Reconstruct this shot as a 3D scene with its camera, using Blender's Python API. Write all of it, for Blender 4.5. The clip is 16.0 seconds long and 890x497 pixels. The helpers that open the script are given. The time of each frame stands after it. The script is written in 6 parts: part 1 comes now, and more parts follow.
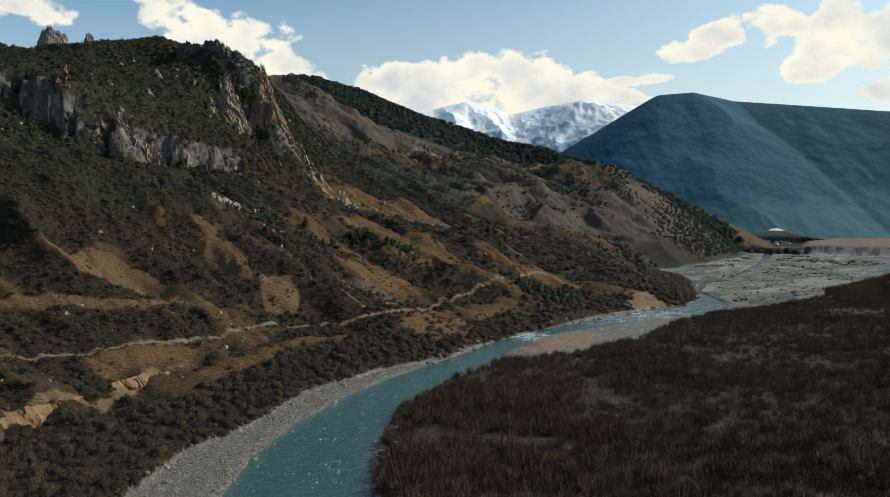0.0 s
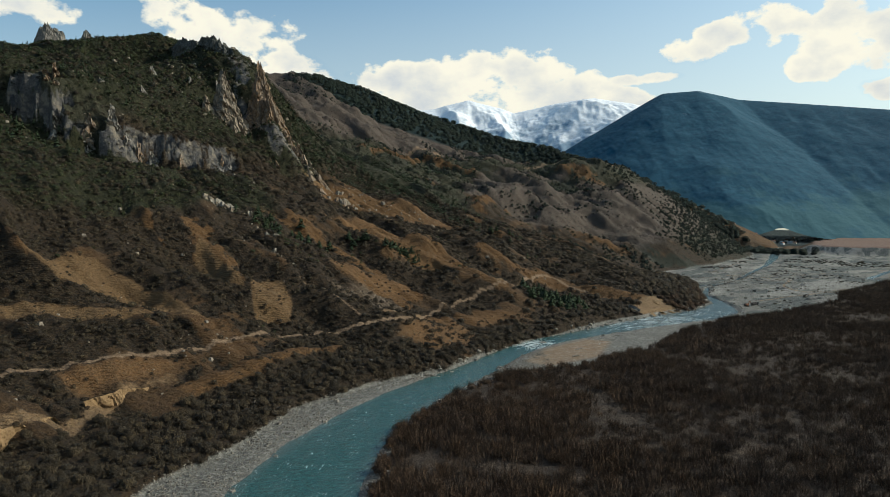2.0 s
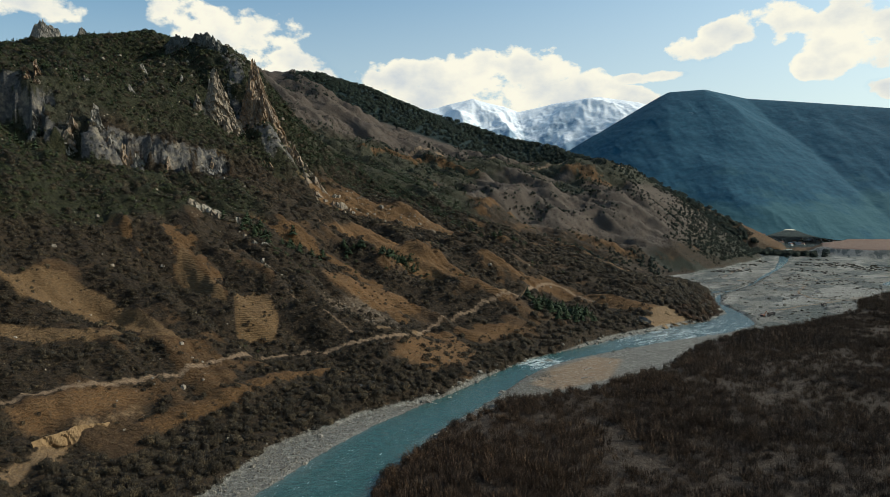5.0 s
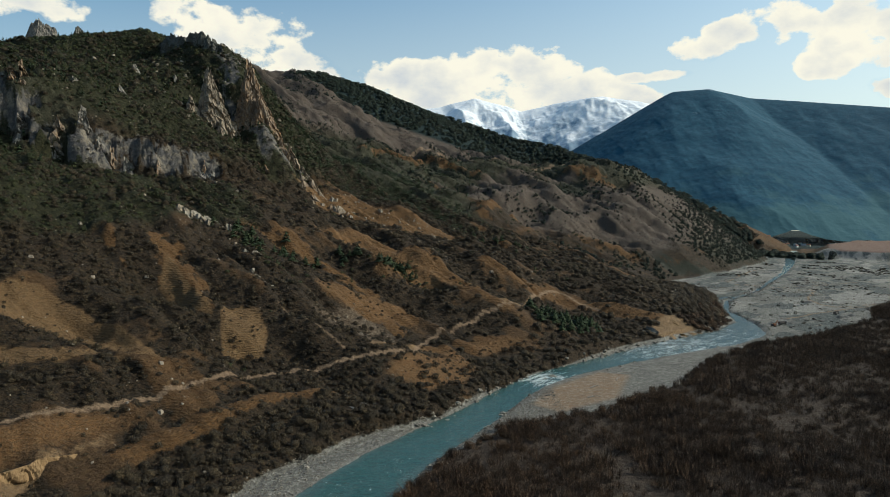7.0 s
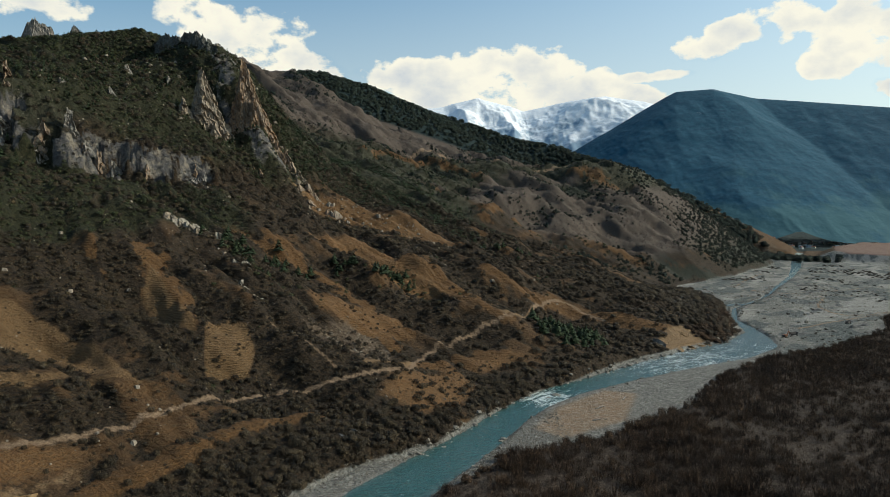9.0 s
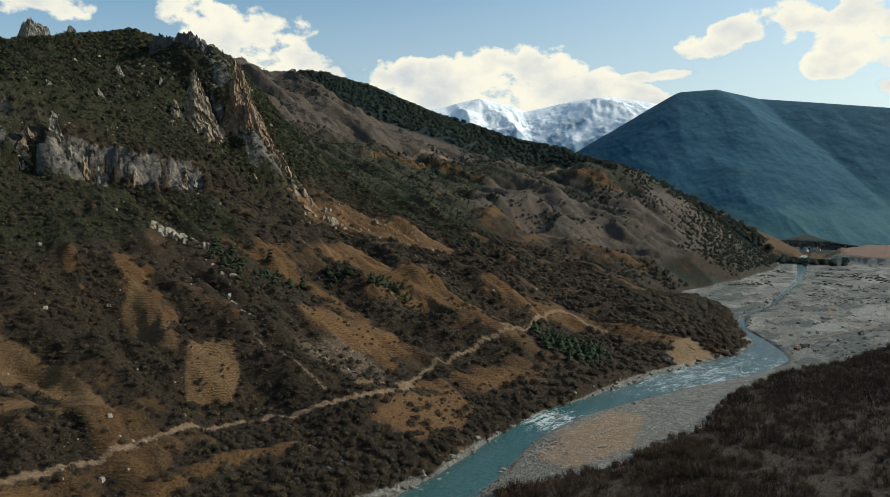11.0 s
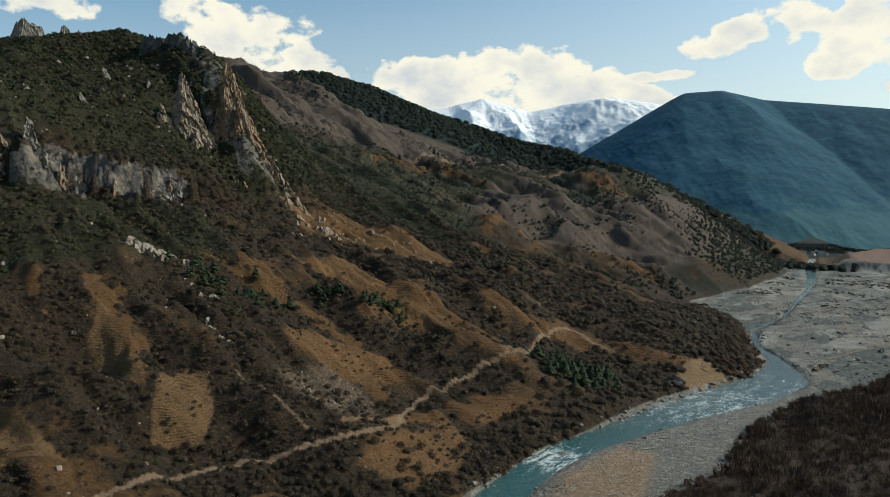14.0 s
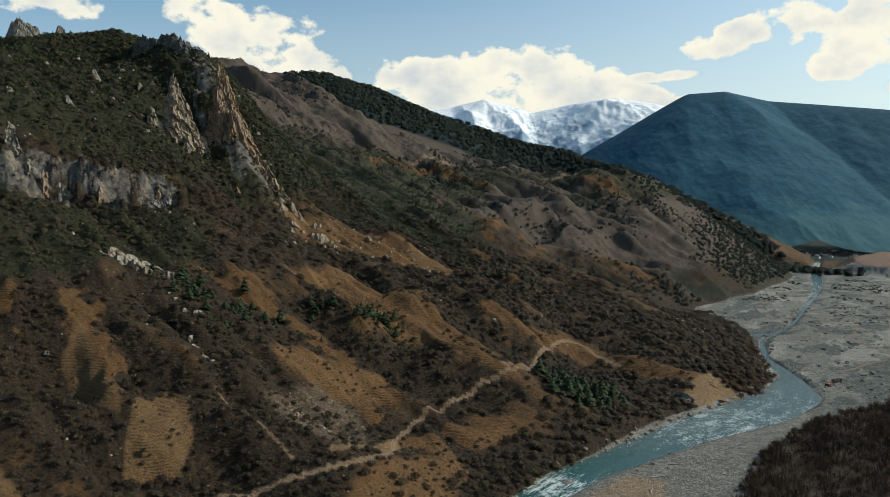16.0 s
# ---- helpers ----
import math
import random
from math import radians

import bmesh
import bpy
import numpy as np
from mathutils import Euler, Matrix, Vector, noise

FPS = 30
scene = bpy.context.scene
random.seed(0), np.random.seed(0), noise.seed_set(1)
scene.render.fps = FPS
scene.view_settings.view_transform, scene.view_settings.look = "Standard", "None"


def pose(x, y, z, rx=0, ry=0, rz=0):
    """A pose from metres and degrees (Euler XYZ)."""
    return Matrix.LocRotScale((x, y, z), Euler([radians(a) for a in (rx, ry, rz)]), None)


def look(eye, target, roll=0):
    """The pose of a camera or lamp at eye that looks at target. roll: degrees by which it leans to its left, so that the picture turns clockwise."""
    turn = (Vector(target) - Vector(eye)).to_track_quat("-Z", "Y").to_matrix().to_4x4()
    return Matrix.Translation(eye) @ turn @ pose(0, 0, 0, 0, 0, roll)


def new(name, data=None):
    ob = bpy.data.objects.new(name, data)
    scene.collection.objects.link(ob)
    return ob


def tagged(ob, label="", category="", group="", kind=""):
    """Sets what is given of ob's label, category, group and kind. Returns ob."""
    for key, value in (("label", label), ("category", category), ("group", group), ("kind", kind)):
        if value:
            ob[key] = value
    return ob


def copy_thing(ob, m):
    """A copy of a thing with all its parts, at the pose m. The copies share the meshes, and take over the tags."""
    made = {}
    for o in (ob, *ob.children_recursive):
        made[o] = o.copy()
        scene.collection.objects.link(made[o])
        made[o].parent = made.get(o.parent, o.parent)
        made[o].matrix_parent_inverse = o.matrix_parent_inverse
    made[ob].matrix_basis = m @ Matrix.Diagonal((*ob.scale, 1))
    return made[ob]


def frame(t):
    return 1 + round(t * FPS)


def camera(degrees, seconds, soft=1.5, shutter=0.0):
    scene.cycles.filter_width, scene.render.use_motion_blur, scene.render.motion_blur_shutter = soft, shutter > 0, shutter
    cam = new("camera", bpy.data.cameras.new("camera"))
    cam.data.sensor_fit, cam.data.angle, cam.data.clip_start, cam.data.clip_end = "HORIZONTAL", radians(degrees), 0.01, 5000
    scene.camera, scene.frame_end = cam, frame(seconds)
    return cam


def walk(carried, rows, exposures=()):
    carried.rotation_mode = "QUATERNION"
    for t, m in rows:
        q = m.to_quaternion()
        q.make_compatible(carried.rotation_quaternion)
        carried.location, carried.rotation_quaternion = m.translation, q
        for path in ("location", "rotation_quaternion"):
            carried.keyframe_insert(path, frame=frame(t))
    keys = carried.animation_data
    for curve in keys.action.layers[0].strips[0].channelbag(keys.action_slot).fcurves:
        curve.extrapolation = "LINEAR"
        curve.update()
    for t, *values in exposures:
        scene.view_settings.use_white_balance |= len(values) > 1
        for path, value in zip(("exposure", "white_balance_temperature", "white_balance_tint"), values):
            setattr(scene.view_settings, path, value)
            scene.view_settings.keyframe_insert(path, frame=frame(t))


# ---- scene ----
LENS = 64.0
cam = camera(LENS, 16.0, 0.7)
# the flight as smooth curves of s = t / 16: east, north, height in metres; yaw, pitch, roll in degrees
EAST, NORTH, UP = [0.13, 16.348, 9.566, -6.059], [-0.046, 169.466, -7.923, 1.651], [71.426, 17.729, 47.475, -21.798]
YAW, PITCH, ROLL = [-1.533, 1.91, -0.387], [-1.534, -0.877, 0.496], [-0.03, 0.359, 0.287]


def curve(coefficients, t):
    return sum(c * (t / 16.0) ** k for k, c in enumerate(coefficients))


def flight(t):
    eye = Vector((curve(EAST, t), curve(NORTH, t), curve(UP, t)))
    yaw, pitch = radians(curve(YAW, t)), radians(curve(PITCH, t))
    ahead = Vector((-math.sin(yaw) * math.cos(pitch), math.cos(yaw) * math.cos(pitch), math.sin(pitch)))
    return look(eye, eye + 100 * ahead, curve(ROLL, t))


walk(cam, [(0.5 * k, flight(0.5 * k)) for k in range(33)], [(0.0, -0.05, 6250, 4), (16.0, -0.07, 6250, 4)])
# ---------------------------------------------------------------- light
SUN_AZ, SUN_EL = 79.0, 34.0      # degrees clockwise from north (+y), and above the horizon
world = bpy.data.worlds.new("sky")
scene.world = world
world.use_nodes = True


def sky_world():
    nt = world.node_tree
    nt.nodes.clear()
    n, link = nt.nodes.new, nt.links.new
    out = n("ShaderNodeOutputWorld")
    sky = n("ShaderNodeTexSky")
    sky.sky_type, sky.sun_disc = "NISHITA", False
    sky.sun_elevation, sky.sun_rotation = radians(SUN_EL), radians(SUN_AZ)
    sky.air_density, sky.dust_density, sky.ozone_density = 1.0, 2.2, 2.5
    bg = n("ShaderNodeBackground")
    bg.inputs["Strength"].default_value = SKY
    tint = n("ShaderNodeMix")
    tint.data_type, tint.blend_type = "RGBA", "MULTIPLY"
    tint.inputs[0].default_value = 1.0
    tint.inputs[7].default_value = SKY_TINT
    link(sky.outputs[0], tint.inputs[6])
    link(tint.outputs[2], bg.inputs["Color"])
    tc = n("ShaderNodeTexCoord")
    sep = n("ShaderNodeSeparateXYZ")
    link(tc.outputs["Generated"], sep.inputs[0])

    def m(op, a, b=None, c=None, clamp=False):
        node = n("ShaderNodeMath")
        node.operation, node.use_clamp = op, clamp
        for k, v in enumerate((a, b, c)):
            if v is not None:
                if isinstance(v, (int, float)):
                    node.inputs[k].default_value = v
                else:
                    link(v, node.inputs[k])
        return node.outputs[0]

    # azimuth (east of north) and elevation, in degrees
    az = m("MULTIPLY", m("ARCTAN2", sep.outputs[0], sep.outputs[1]), 57.2958)
    el = m("MULTIPLY", m("ARCSINE", sep.outputs[2]), 57.2958)
    noise_map = n("ShaderNodeMapping")
    noise_map.inputs["Scale"].default_value = (1, 1, 1.5)
    link(tc.outputs["Generated"], noise_map.inputs[0])

    def fbm(scale, detail, rough, off):
        node = n("ShaderNodeTexNoise")
        shift = n("ShaderNodeVectorMath")
        shift.operation = "ADD"
        shift.inputs[1].default_value = off
        link(noise_map.outputs[0], shift.inputs[0])
        link(shift.outputs[0], node.inputs["Vector"])
        node.inputs["Scale"].default_value = scale
        node.inputs["Detail"].default_value = detail
        node.inputs["Roughness"].default_value = rough
        return node.outputs["Fac"]

    big, fine = fbm(9, 9, 0.58, (0, 0, 0)), fbm(34, 7, 0.6, (3, 1, 2))

    def billow(scale, off):
        """Rounded heads: 1 at the middle of a head, 0 in the clefts between."""
        warp, shift = n("ShaderNodeVectorMath"), n("ShaderNodeVectorMath")
        warp.operation, shift.operation = "MULTIPLY_ADD", "ADD"
        wn = n("ShaderNodeTexNoise")
        wn.inputs["Scale"].default_value, wn.inputs["Detail"].default_value = scale * 0.8, 4.0
        shift.inputs[1].default_value = off
        link(noise_map.outputs[0], shift.inputs[0])
        link(shift.outputs[0], wn.inputs["Vector"])
        link(wn.outputs["Color"], warp.inputs[0])
        warp.inputs[1].default_value = (0.9 / scale, 0.9 / scale, 0.9 / scale)
        link(shift.outputs[0], warp.inputs[2])
        cell = n("ShaderNodeTexVoronoi")
        cell.feature = "SMOOTH_F1"
        cell.inputs["Scale"].default_value, cell.inputs["Smoothness"].default_value = scale, 0.35
        link(warp.outputs[0], cell.inputs["Vector"])
        return m("SUBTRACT", 1.0, m("MULTIPLY", cell.outputs["Distance"], 1.5))
    body = None
    for a, e, wa, we in CLOUDS:      # cloud banks: azimuth, elevation, half widths
        da, de = m("DIVIDE", m("SUBTRACT", az, a), wa), m("DIVIDE", m("SUBTRACT", el, e), we)
        r2 = m("ADD", m("MULTIPLY", da, da), m("MULTIPLY", de, de))
        puff = m("SUBTRACT", 1.0, r2)
        body = puff if body is None else m("MAXIMUM", body, puff)
    heads = m("ADD", m("MULTIPLY", billow(16, (0, 0, 0)), 0.9), m("MULTIPLY", billow(38, (1, 2, 0)), 0.5))
    ragged = m("ADD", m("ADD", m("MULTIPLY", m("SUBTRACT", big, 0.5), 2.8), m("MULTIPLY", m("SUBTRACT", fine, 0.5), 2.2)), m("MULTIPLY", m("SUBTRACT", heads, 0.36), 0.8))
    dens = m("ADD", m("MULTIPLY", m("MAXIMUM", body, -1.6), 0.97), ragged)
    cover = n("ShaderNodeMapRange")
    cover.interpolation_type = "SMOOTHSTEP"
    cover.inputs[1].default_value, cover.inputs[2].default_value = -0.12, 0.5
    link(dens, cover.inputs[0])
    veil = n("ShaderNodeMapRange")       # thin haze, denser towards the horizon
    veil.inputs[1].default_value, veil.inputs[2].default_value, veil.inputs[3].default_value, veil.inputs[4].default_value = 6.0, 22.0, 0.45, 0.0
    link(m("ADD", el, m("MULTIPLY", m("SUBTRACT", az, 5.0), -0.12)), veil.inputs[0])
    shade = n("ShaderNodeMapRange")
    shade.inputs[1].default_value, shade.inputs[2].default_value = 0.0, 0.75
    under = m("MULTIPLY", m("SUBTRACT", dens, 1.1), -0.35)      # the thick middles are greyer than the lit rims
    link(m("ADD", m("ADD", m("MULTIPLY", fbm(14, 6, 0.55, (0.02, -0.03, 0.035)), 0.7), m("MULTIPLY", billow(13, (0.01, -0.02, -0.02)), 0.45)), under), shade.inputs[0])
    ramp = n("ShaderNodeMix")
    ramp.data_type = "RGBA"
    ramp.inputs[6].default_value, ramp.inputs[7].default_value = CLOUD_DARK, CLOUD_LIGHT
    link(shade.outputs[0], ramp.inputs[0])
    cbg = n("ShaderNodeBackground")
    cbg.inputs["Strength"].default_value = CLOUD_LUM
    link(ramp.outputs[2], cbg.inputs["Color"])
    mix = n("ShaderNodeMixShader")
    link(m("MAXIMUM", cover.outputs[0], veil.outputs[0]), mix.inputs[0])
    link(bg.outputs[0], mix.inputs[1])
    link(cbg.outputs[0], mix.inputs[2])
    link(mix.outputs[0], out.inputs[0])


SKY, SKY_TINT = 0.15, (0.82, 1.03, 1.01, 1)
CLOUDS = [(-33.0, 14.8, 5.0, 2.0), (-29.2, 14.6, 3.4, 1.6), (-15.0, 13.0, 3.0, 2.0), (-19.3, 16.4, 2.6, 2.6), (-17.0, 14.0, 3.4, 2.6), (-14.2, 14.4, 3.6, 2.0), (-11.8, 12.2, 3.4, 2.0), (-9.0, 10.8, 2.6, 1.6), (-5.2, 11.2, 1.9, 1.5), (-2.6, 11.6, 2.4, 1.5),
          (0.6, 11.6, 2.6, 1.5), (3.4, 12.6, 2.4, 1.8), (6.5, 12.2, 3.0, 1.9), (9.4, 11.6, 2.6, 2.0), (12.2, 10.6, 2.6, 1.5), (15.4, 9.8, 2.4, 1.0), (18.2, 9.2, 1.8, 0.7), (0.0, 9.6, 7.0, 1.8), (8.0, 9.6, 8.0, 1.8), (4.6, 11.0, 3.4, 1.4), (16.6, 11.4, 2.6, 0.5),
          (20.2, 13.2, 2.2, 1.0), (22.8, 14.0, 2.8, 1.3), (26.2, 14.7, 3.2, 1.5), (29.8, 14.2, 3.2, 1.6), (33.4, 13.6, 3.2, 1.6), (28.0, 11.4, 1.6, 1.1), (29.6, 12.3, 2.4, 1.7), (31.4, 11.9, 2.4, 1.3), (33.6, 12.4, 2.0, 1.2), (33.5, 9.4, 2.0, 0.8),
          (40, 13, 5, 2.5), (-42, 14, 7, 3), (60, 15, 9, 3), (95, 17, 12, 4), (150, 16, 20, 5), (-80, 15, 14, 4), (-135, 16, 20, 5)]
CLOUD_DARK, CLOUD_LIGHT, CLOUD_LUM = (0.60, 0.62, 0.66, 1), (1.0, 0.915, 0.765, 1), 1.06
sky_world()
sun = new("sun", bpy.data.lights.new("sun", "SUN"))
sun.data.energy, sun.data.angle, sun.data.color = 4.6, radians(0.5), (1.0, 0.90, 0.76)
sun.matrix_world = look((0, 0, 0), (-math.sin(radians(SUN_AZ)) * math.cos(radians(SUN_EL)), -math.cos(radians(SUN_AZ)) * math.cos(radians(SUN_EL)), -math.sin(radians(SUN_EL))))
scene.view_settings.exposure = 0.0

# ---------------------------------------------------------------- the lie of the land
rng = np.random.default_rng(7)


def grain(x, y, seed=0):
    """Smooth value noise, 0 to 1, one bump per unit."""
    ix, iy = np.floor(x).astype(np.int64), np.floor(y).astype(np.int64)
    fx, fy = x - ix, y - iy
    fx, fy = fx * fx * (3 - 2 * fx), fy * fy * (3 - 2 * fy)

    def h(a, b):
        v = (a * 374761393 + b * 668265263 + seed * 974634133) & 0xFFFFFFFF
        v = ((v ^ (v >> 13)) * 1274126177) & 0xFFFFFFFF
        return ((v ^ (v >> 16)) & 0xFFFF) / 65535.0

    a, b, c, d = h(ix, iy), h(ix + 1, iy), h(ix, iy + 1), h(ix + 1, iy + 1)
    return (a + (b - a) * fx) + ((c + (d - c) * fx) - (a + (b - a) * fx)) * fy


def fbm(x, y, octaves=5, gain=0.5, seed=0):
    """Fractal noise about 0, roughly -0.5 to 0.5."""
    total, amp, norm = 0.0, 1.0, 0.0
    for k in range(octaves):
        ca, sa = math.cos(k * 1.1), math.sin(k * 1.1)
        total = total + amp * (grain(ca * x - sa * y, sa * x + ca * y, seed + k) - 0.5)
        norm += amp
        amp *= gain
        x, y = x * 2.03 + 11.3, y * 2.03 - 7.1
    return total / norm * 1.4


def ridged(x, y, octaves=4, seed=0):
    """Noise with sharp crests, 0 to 1."""
    total, amp, norm = 0.0, 1.0, 0.0
    for k in range(octaves):
        total = total + amp * (1 - np.abs(2 * grain(x, y, seed + k) - 1))
        norm += amp
        amp *= 0.5
        x, y = x * 2.1 + 5.2, y * 2.1 + 1.3
    return total / norm


def blocks(x, y, seed=0):
    """A random height for each angular cell, 0 to 1, about one cell per unit."""
    ix, iy = np.floor(x).astype(np.int64), np.floor(y).astype(np.int64)
    best, value = np.full(np.broadcast(x, y).shape, 1e9), np.zeros(np.broadcast(x, y).shape)

    def h(a, b, k):
        v = (a * 374761393 + b * 668265263 + (seed * 7 + k) * 974634133) & 0xFFFFFFFF
        v = ((v ^ (v >> 13)) * 1274126177) & 0xFFFFFFFF
        return ((v ^ (v >> 16)) & 0xFFFF) / 65535.0

    for dx in (-1, 0, 1):
        for dy in (-1, 0, 1):
            a, b = ix + dx, iy + dy
            d = np.hypot(a + h(a, b, 1) - x, b + h(a, b, 2) - y)
            value = np.where(d < best, h(a, b, 3), value)
            best = np.minimum(best, d)
    return value


def smooth_line(line, times=2):
    """A line with its corners cut."""
    for _ in range(times):
        cut = [line[0]]
        for p, q in zip(line, line[1:]):
            cut += [tuple(0.75 * a + 0.25 * b for a, b in zip(p, q)), tuple(0.25 * a + 0.75 * b for a, b in zip(p, q))]
        line = [*cut, line[-1]]
    return line


def span(x, a, b):
    """0 at a, 1 at b, smooth between."""
    t = np.clip((x - a) / (b - a), 0, 1)
    return t * t * (3 - 2 * t)


def nearest(x, y, line):
    """Distance to a polyline, and the line's further columns at the nearest point."""
    best = np.full(x.shape, 1e9)
    extra = [np.zeros(x.shape) for _ in line[0][2:]]
    for p, q in zip(line, line[1:]):
        dx, dy = q[0] - p[0], q[1] - p[1]
        t = np.clip(((x - p[0]) * dx + (y - p[1]) * dy) / (dx * dx + dy * dy), 0, 1)
        d = np.hypot(x - p[0] - t * dx, y - p[1] - t * dy)
        closer = d < best
        best = np.where(closer, d, best)
        for k, e in enumerate(extra):
            extra[k] = np.where(closer, p[2 + k] + t * (q[2 + k] - p[2 + k]), e)
    return (best, *extra)


def within(x, y, ring):
    """Signed distance to a closed ring: positive inside."""
    ring = list(ring)
    d = nearest(x, y, [*ring, ring[0]])[0]
    odd = np.zeros(x.shape, bool)
    for (ax, ay), (bx, by) in zip(ring, [*ring[1:], ring[0]]):
        if ay != by:
            odd ^= ((ay > y) != (by > y)) & (x < (bx - ax) * (y - ay) / (by - ay) + ax)
    return np.where(odd, d, -d)


def tent(x, y, crest, slope, round_off=15.0):
    """A mountain that falls away on both sides of its crest line of (x, y, height)."""
    best = np.full(x.shape, -1e9)
    for p, q in zip(crest, crest[1:]):
        dx, dy = q[0] - p[0], q[1] - p[1]
        t = np.clip(((x - p[0]) * dx + (y - p[1]) * dy) / (dx * dx + dy * dy), 0, 1)
        d = np.hypot(x - p[0] - t * dx, y - p[1] - t * dy)
        best = np.maximum(best, p[2] + t * (q[2] - p[2]) - slope * (np.sqrt(d * d + round_off ** 2) - round_off))
    return best


def softmax(a, b, k):
    h = np.clip(0.5 + 0.5 * (a - b) / k, 0, 1)
    return b + (a - b) * h + k * h * (1 - h)


# foot of the hills on the west bank, as a ring closed far behind the hills
FOOT = [(-110, -300), (-95, 60), (-79, 190), (-77, 224), (-64, 256), (-52, 309), (-26, 352), (11, 389), (33, 431), (66, 484), (95, 514), (150, 577),
        (220, 640), (262, 695), (290, 790), (330, 880), (345, 960), (335, 1060), (365, 1135), (440, 1230), (534, 1338), (620, 1470), (720, 1610),
        (800, 1750), (815, 1830), (740, 1990), (560, 2300), (100, 2700), (-3000, 3000), (-3000, -300)]
# river: x, y, half width
RIVER = [(-30, -200, 19), (-34, 120, 19), (-35, 192, 19), (-36, 225, 17), (-31, 262, 15.5), (-20, 300, 13.5), (-6, 335, 12), (14, 371, 11), (31, 402, 9.5), (45, 431, 8),
         (60, 460, 9), (82, 488, 9.5), (120, 523, 11), (162, 560, 15), (212, 600, 21), (256, 642, 18), (284, 700, 6), (300, 780, 2.5), (335, 865, 2), (420, 980, 2.2),
         (520, 1150, 2.5), (640, 1350, 4), (800, 1650, 8), (1000, 2050, 12), (1300, 2600, 15), (1500, 2850, 15)]
STREAM = [(560, 820, 3.0), (598, 900, 4.2), (612, 960, 5.4), (622, 1010, 4.8), (690, 1090, 4.2), (720, 1125, 4.2), (800, 1210, 4.8), (880, 1330, 4.8), (900, 1480, 4.8), (880, 1600, 4.2), (860, 1700, 3.6)]
POOL = [(330, 890, 3), (345, 905, 7), (372, 915, 6), (392, 912, 2)]
# edge of the leafless thicket on the east bank
THICKET = [(-12, -300), (-10, 120), (-12, 187), (-13, 216), (-8, 285), (14, 336), (38, 372), (88, 402), (148, 462), (180, 516), (240, 580), (303, 616),
           (400, 703), (455, 797), (644, 980), (900, 1150), (1600, 1300), (1600, -300)]
MASSIF = [(-1300, 1650, 415), (-882, 1511, 410), (-791, 1504, 408), (-764, 1508, 414), (-720, 1484, 400), (-661, 1435, 426), (-601, 1374, 432), (-511, 1282, 406),
          (-390, 1082, 346), (-335, 995, 318), (-261, 913, 300), (-243, 898, 288), (-213, 874, 262), (-190, 850, 215), (-150, 800, 150), (-133, 758, 119)]
BROWN = [(-900, 1950, 500), (-562, 1972, 520), (-510, 1988, 533), (-428, 2010, 491), (-316, 2033, 419), (-202, 2080, 345), (-80, 2091, 279), (42, 2063, 260), (268, 1946, 228), (392, 1863, 219), (487, 1818, 224), (576, 1770, 184), (666, 1736, 127), (730, 1708, 78)]
DARK = [(-1500, 3000, 700), (-666, 3084, 700), (-488, 3120, 708), (-326, 3143, 667), (-138, 3159, 586), (53, 3163, 525), (282, 3051, 445), (490, 2923, 378), (613, 2695, 315), (717, 2564, 245), (854, 2414, 158), (952, 2266, 60)]
EAST_MOUNTAIN = [(500, 3800, 360), (644, 3846, 436), (782, 3923, 506), (931, 3890, 595), (1133, 3940, 712), (1322, 3986, 824), (1478, 3931, 828), (1708, 3946, 785), (1991, 3812, 740),
                 (2368, 3589, 672), (2724, 3197, 522)]
SNOW_MOUNTAIN = [(-700, 4600, 700), (-186, 4696, 830), (37, 4750, 862), (266, 4793, 925), (455, 4778, 872), (562, 4717, 826), (791, 4734, 880), (1081, 4677, 918), (1292, 4623, 880), (1561, 4539, 810)]


# line of cliffs across the upper slope, and the height that they add
CLIFFS = [(-380, 655, 24), (-350, 640, 30), (-320, 634, 34), (-290, 624, 38), (-262, 634, 36), (-235, 648, 40), (-207, 660, 34), (-186, 684, 18), (-170, 705, 6)]
SPUR = [(-225, 880, 20), (-205, 850, 44), (-182, 818, 52), (-160, 800, 34), (-142, 786, 20), (-128, 768, 8)]
# raised gravel terrace up the valley
TERRACE = [(1000, 1810), (1030, 1930), (1250, 2330), (1500, 2600), (2300, 2500), (1900, 1500), (1150, 1640), (1040, 1730)]


def river_level(y):
    return np.where(y > 430, 0.005, 0.004) * (y - 430)


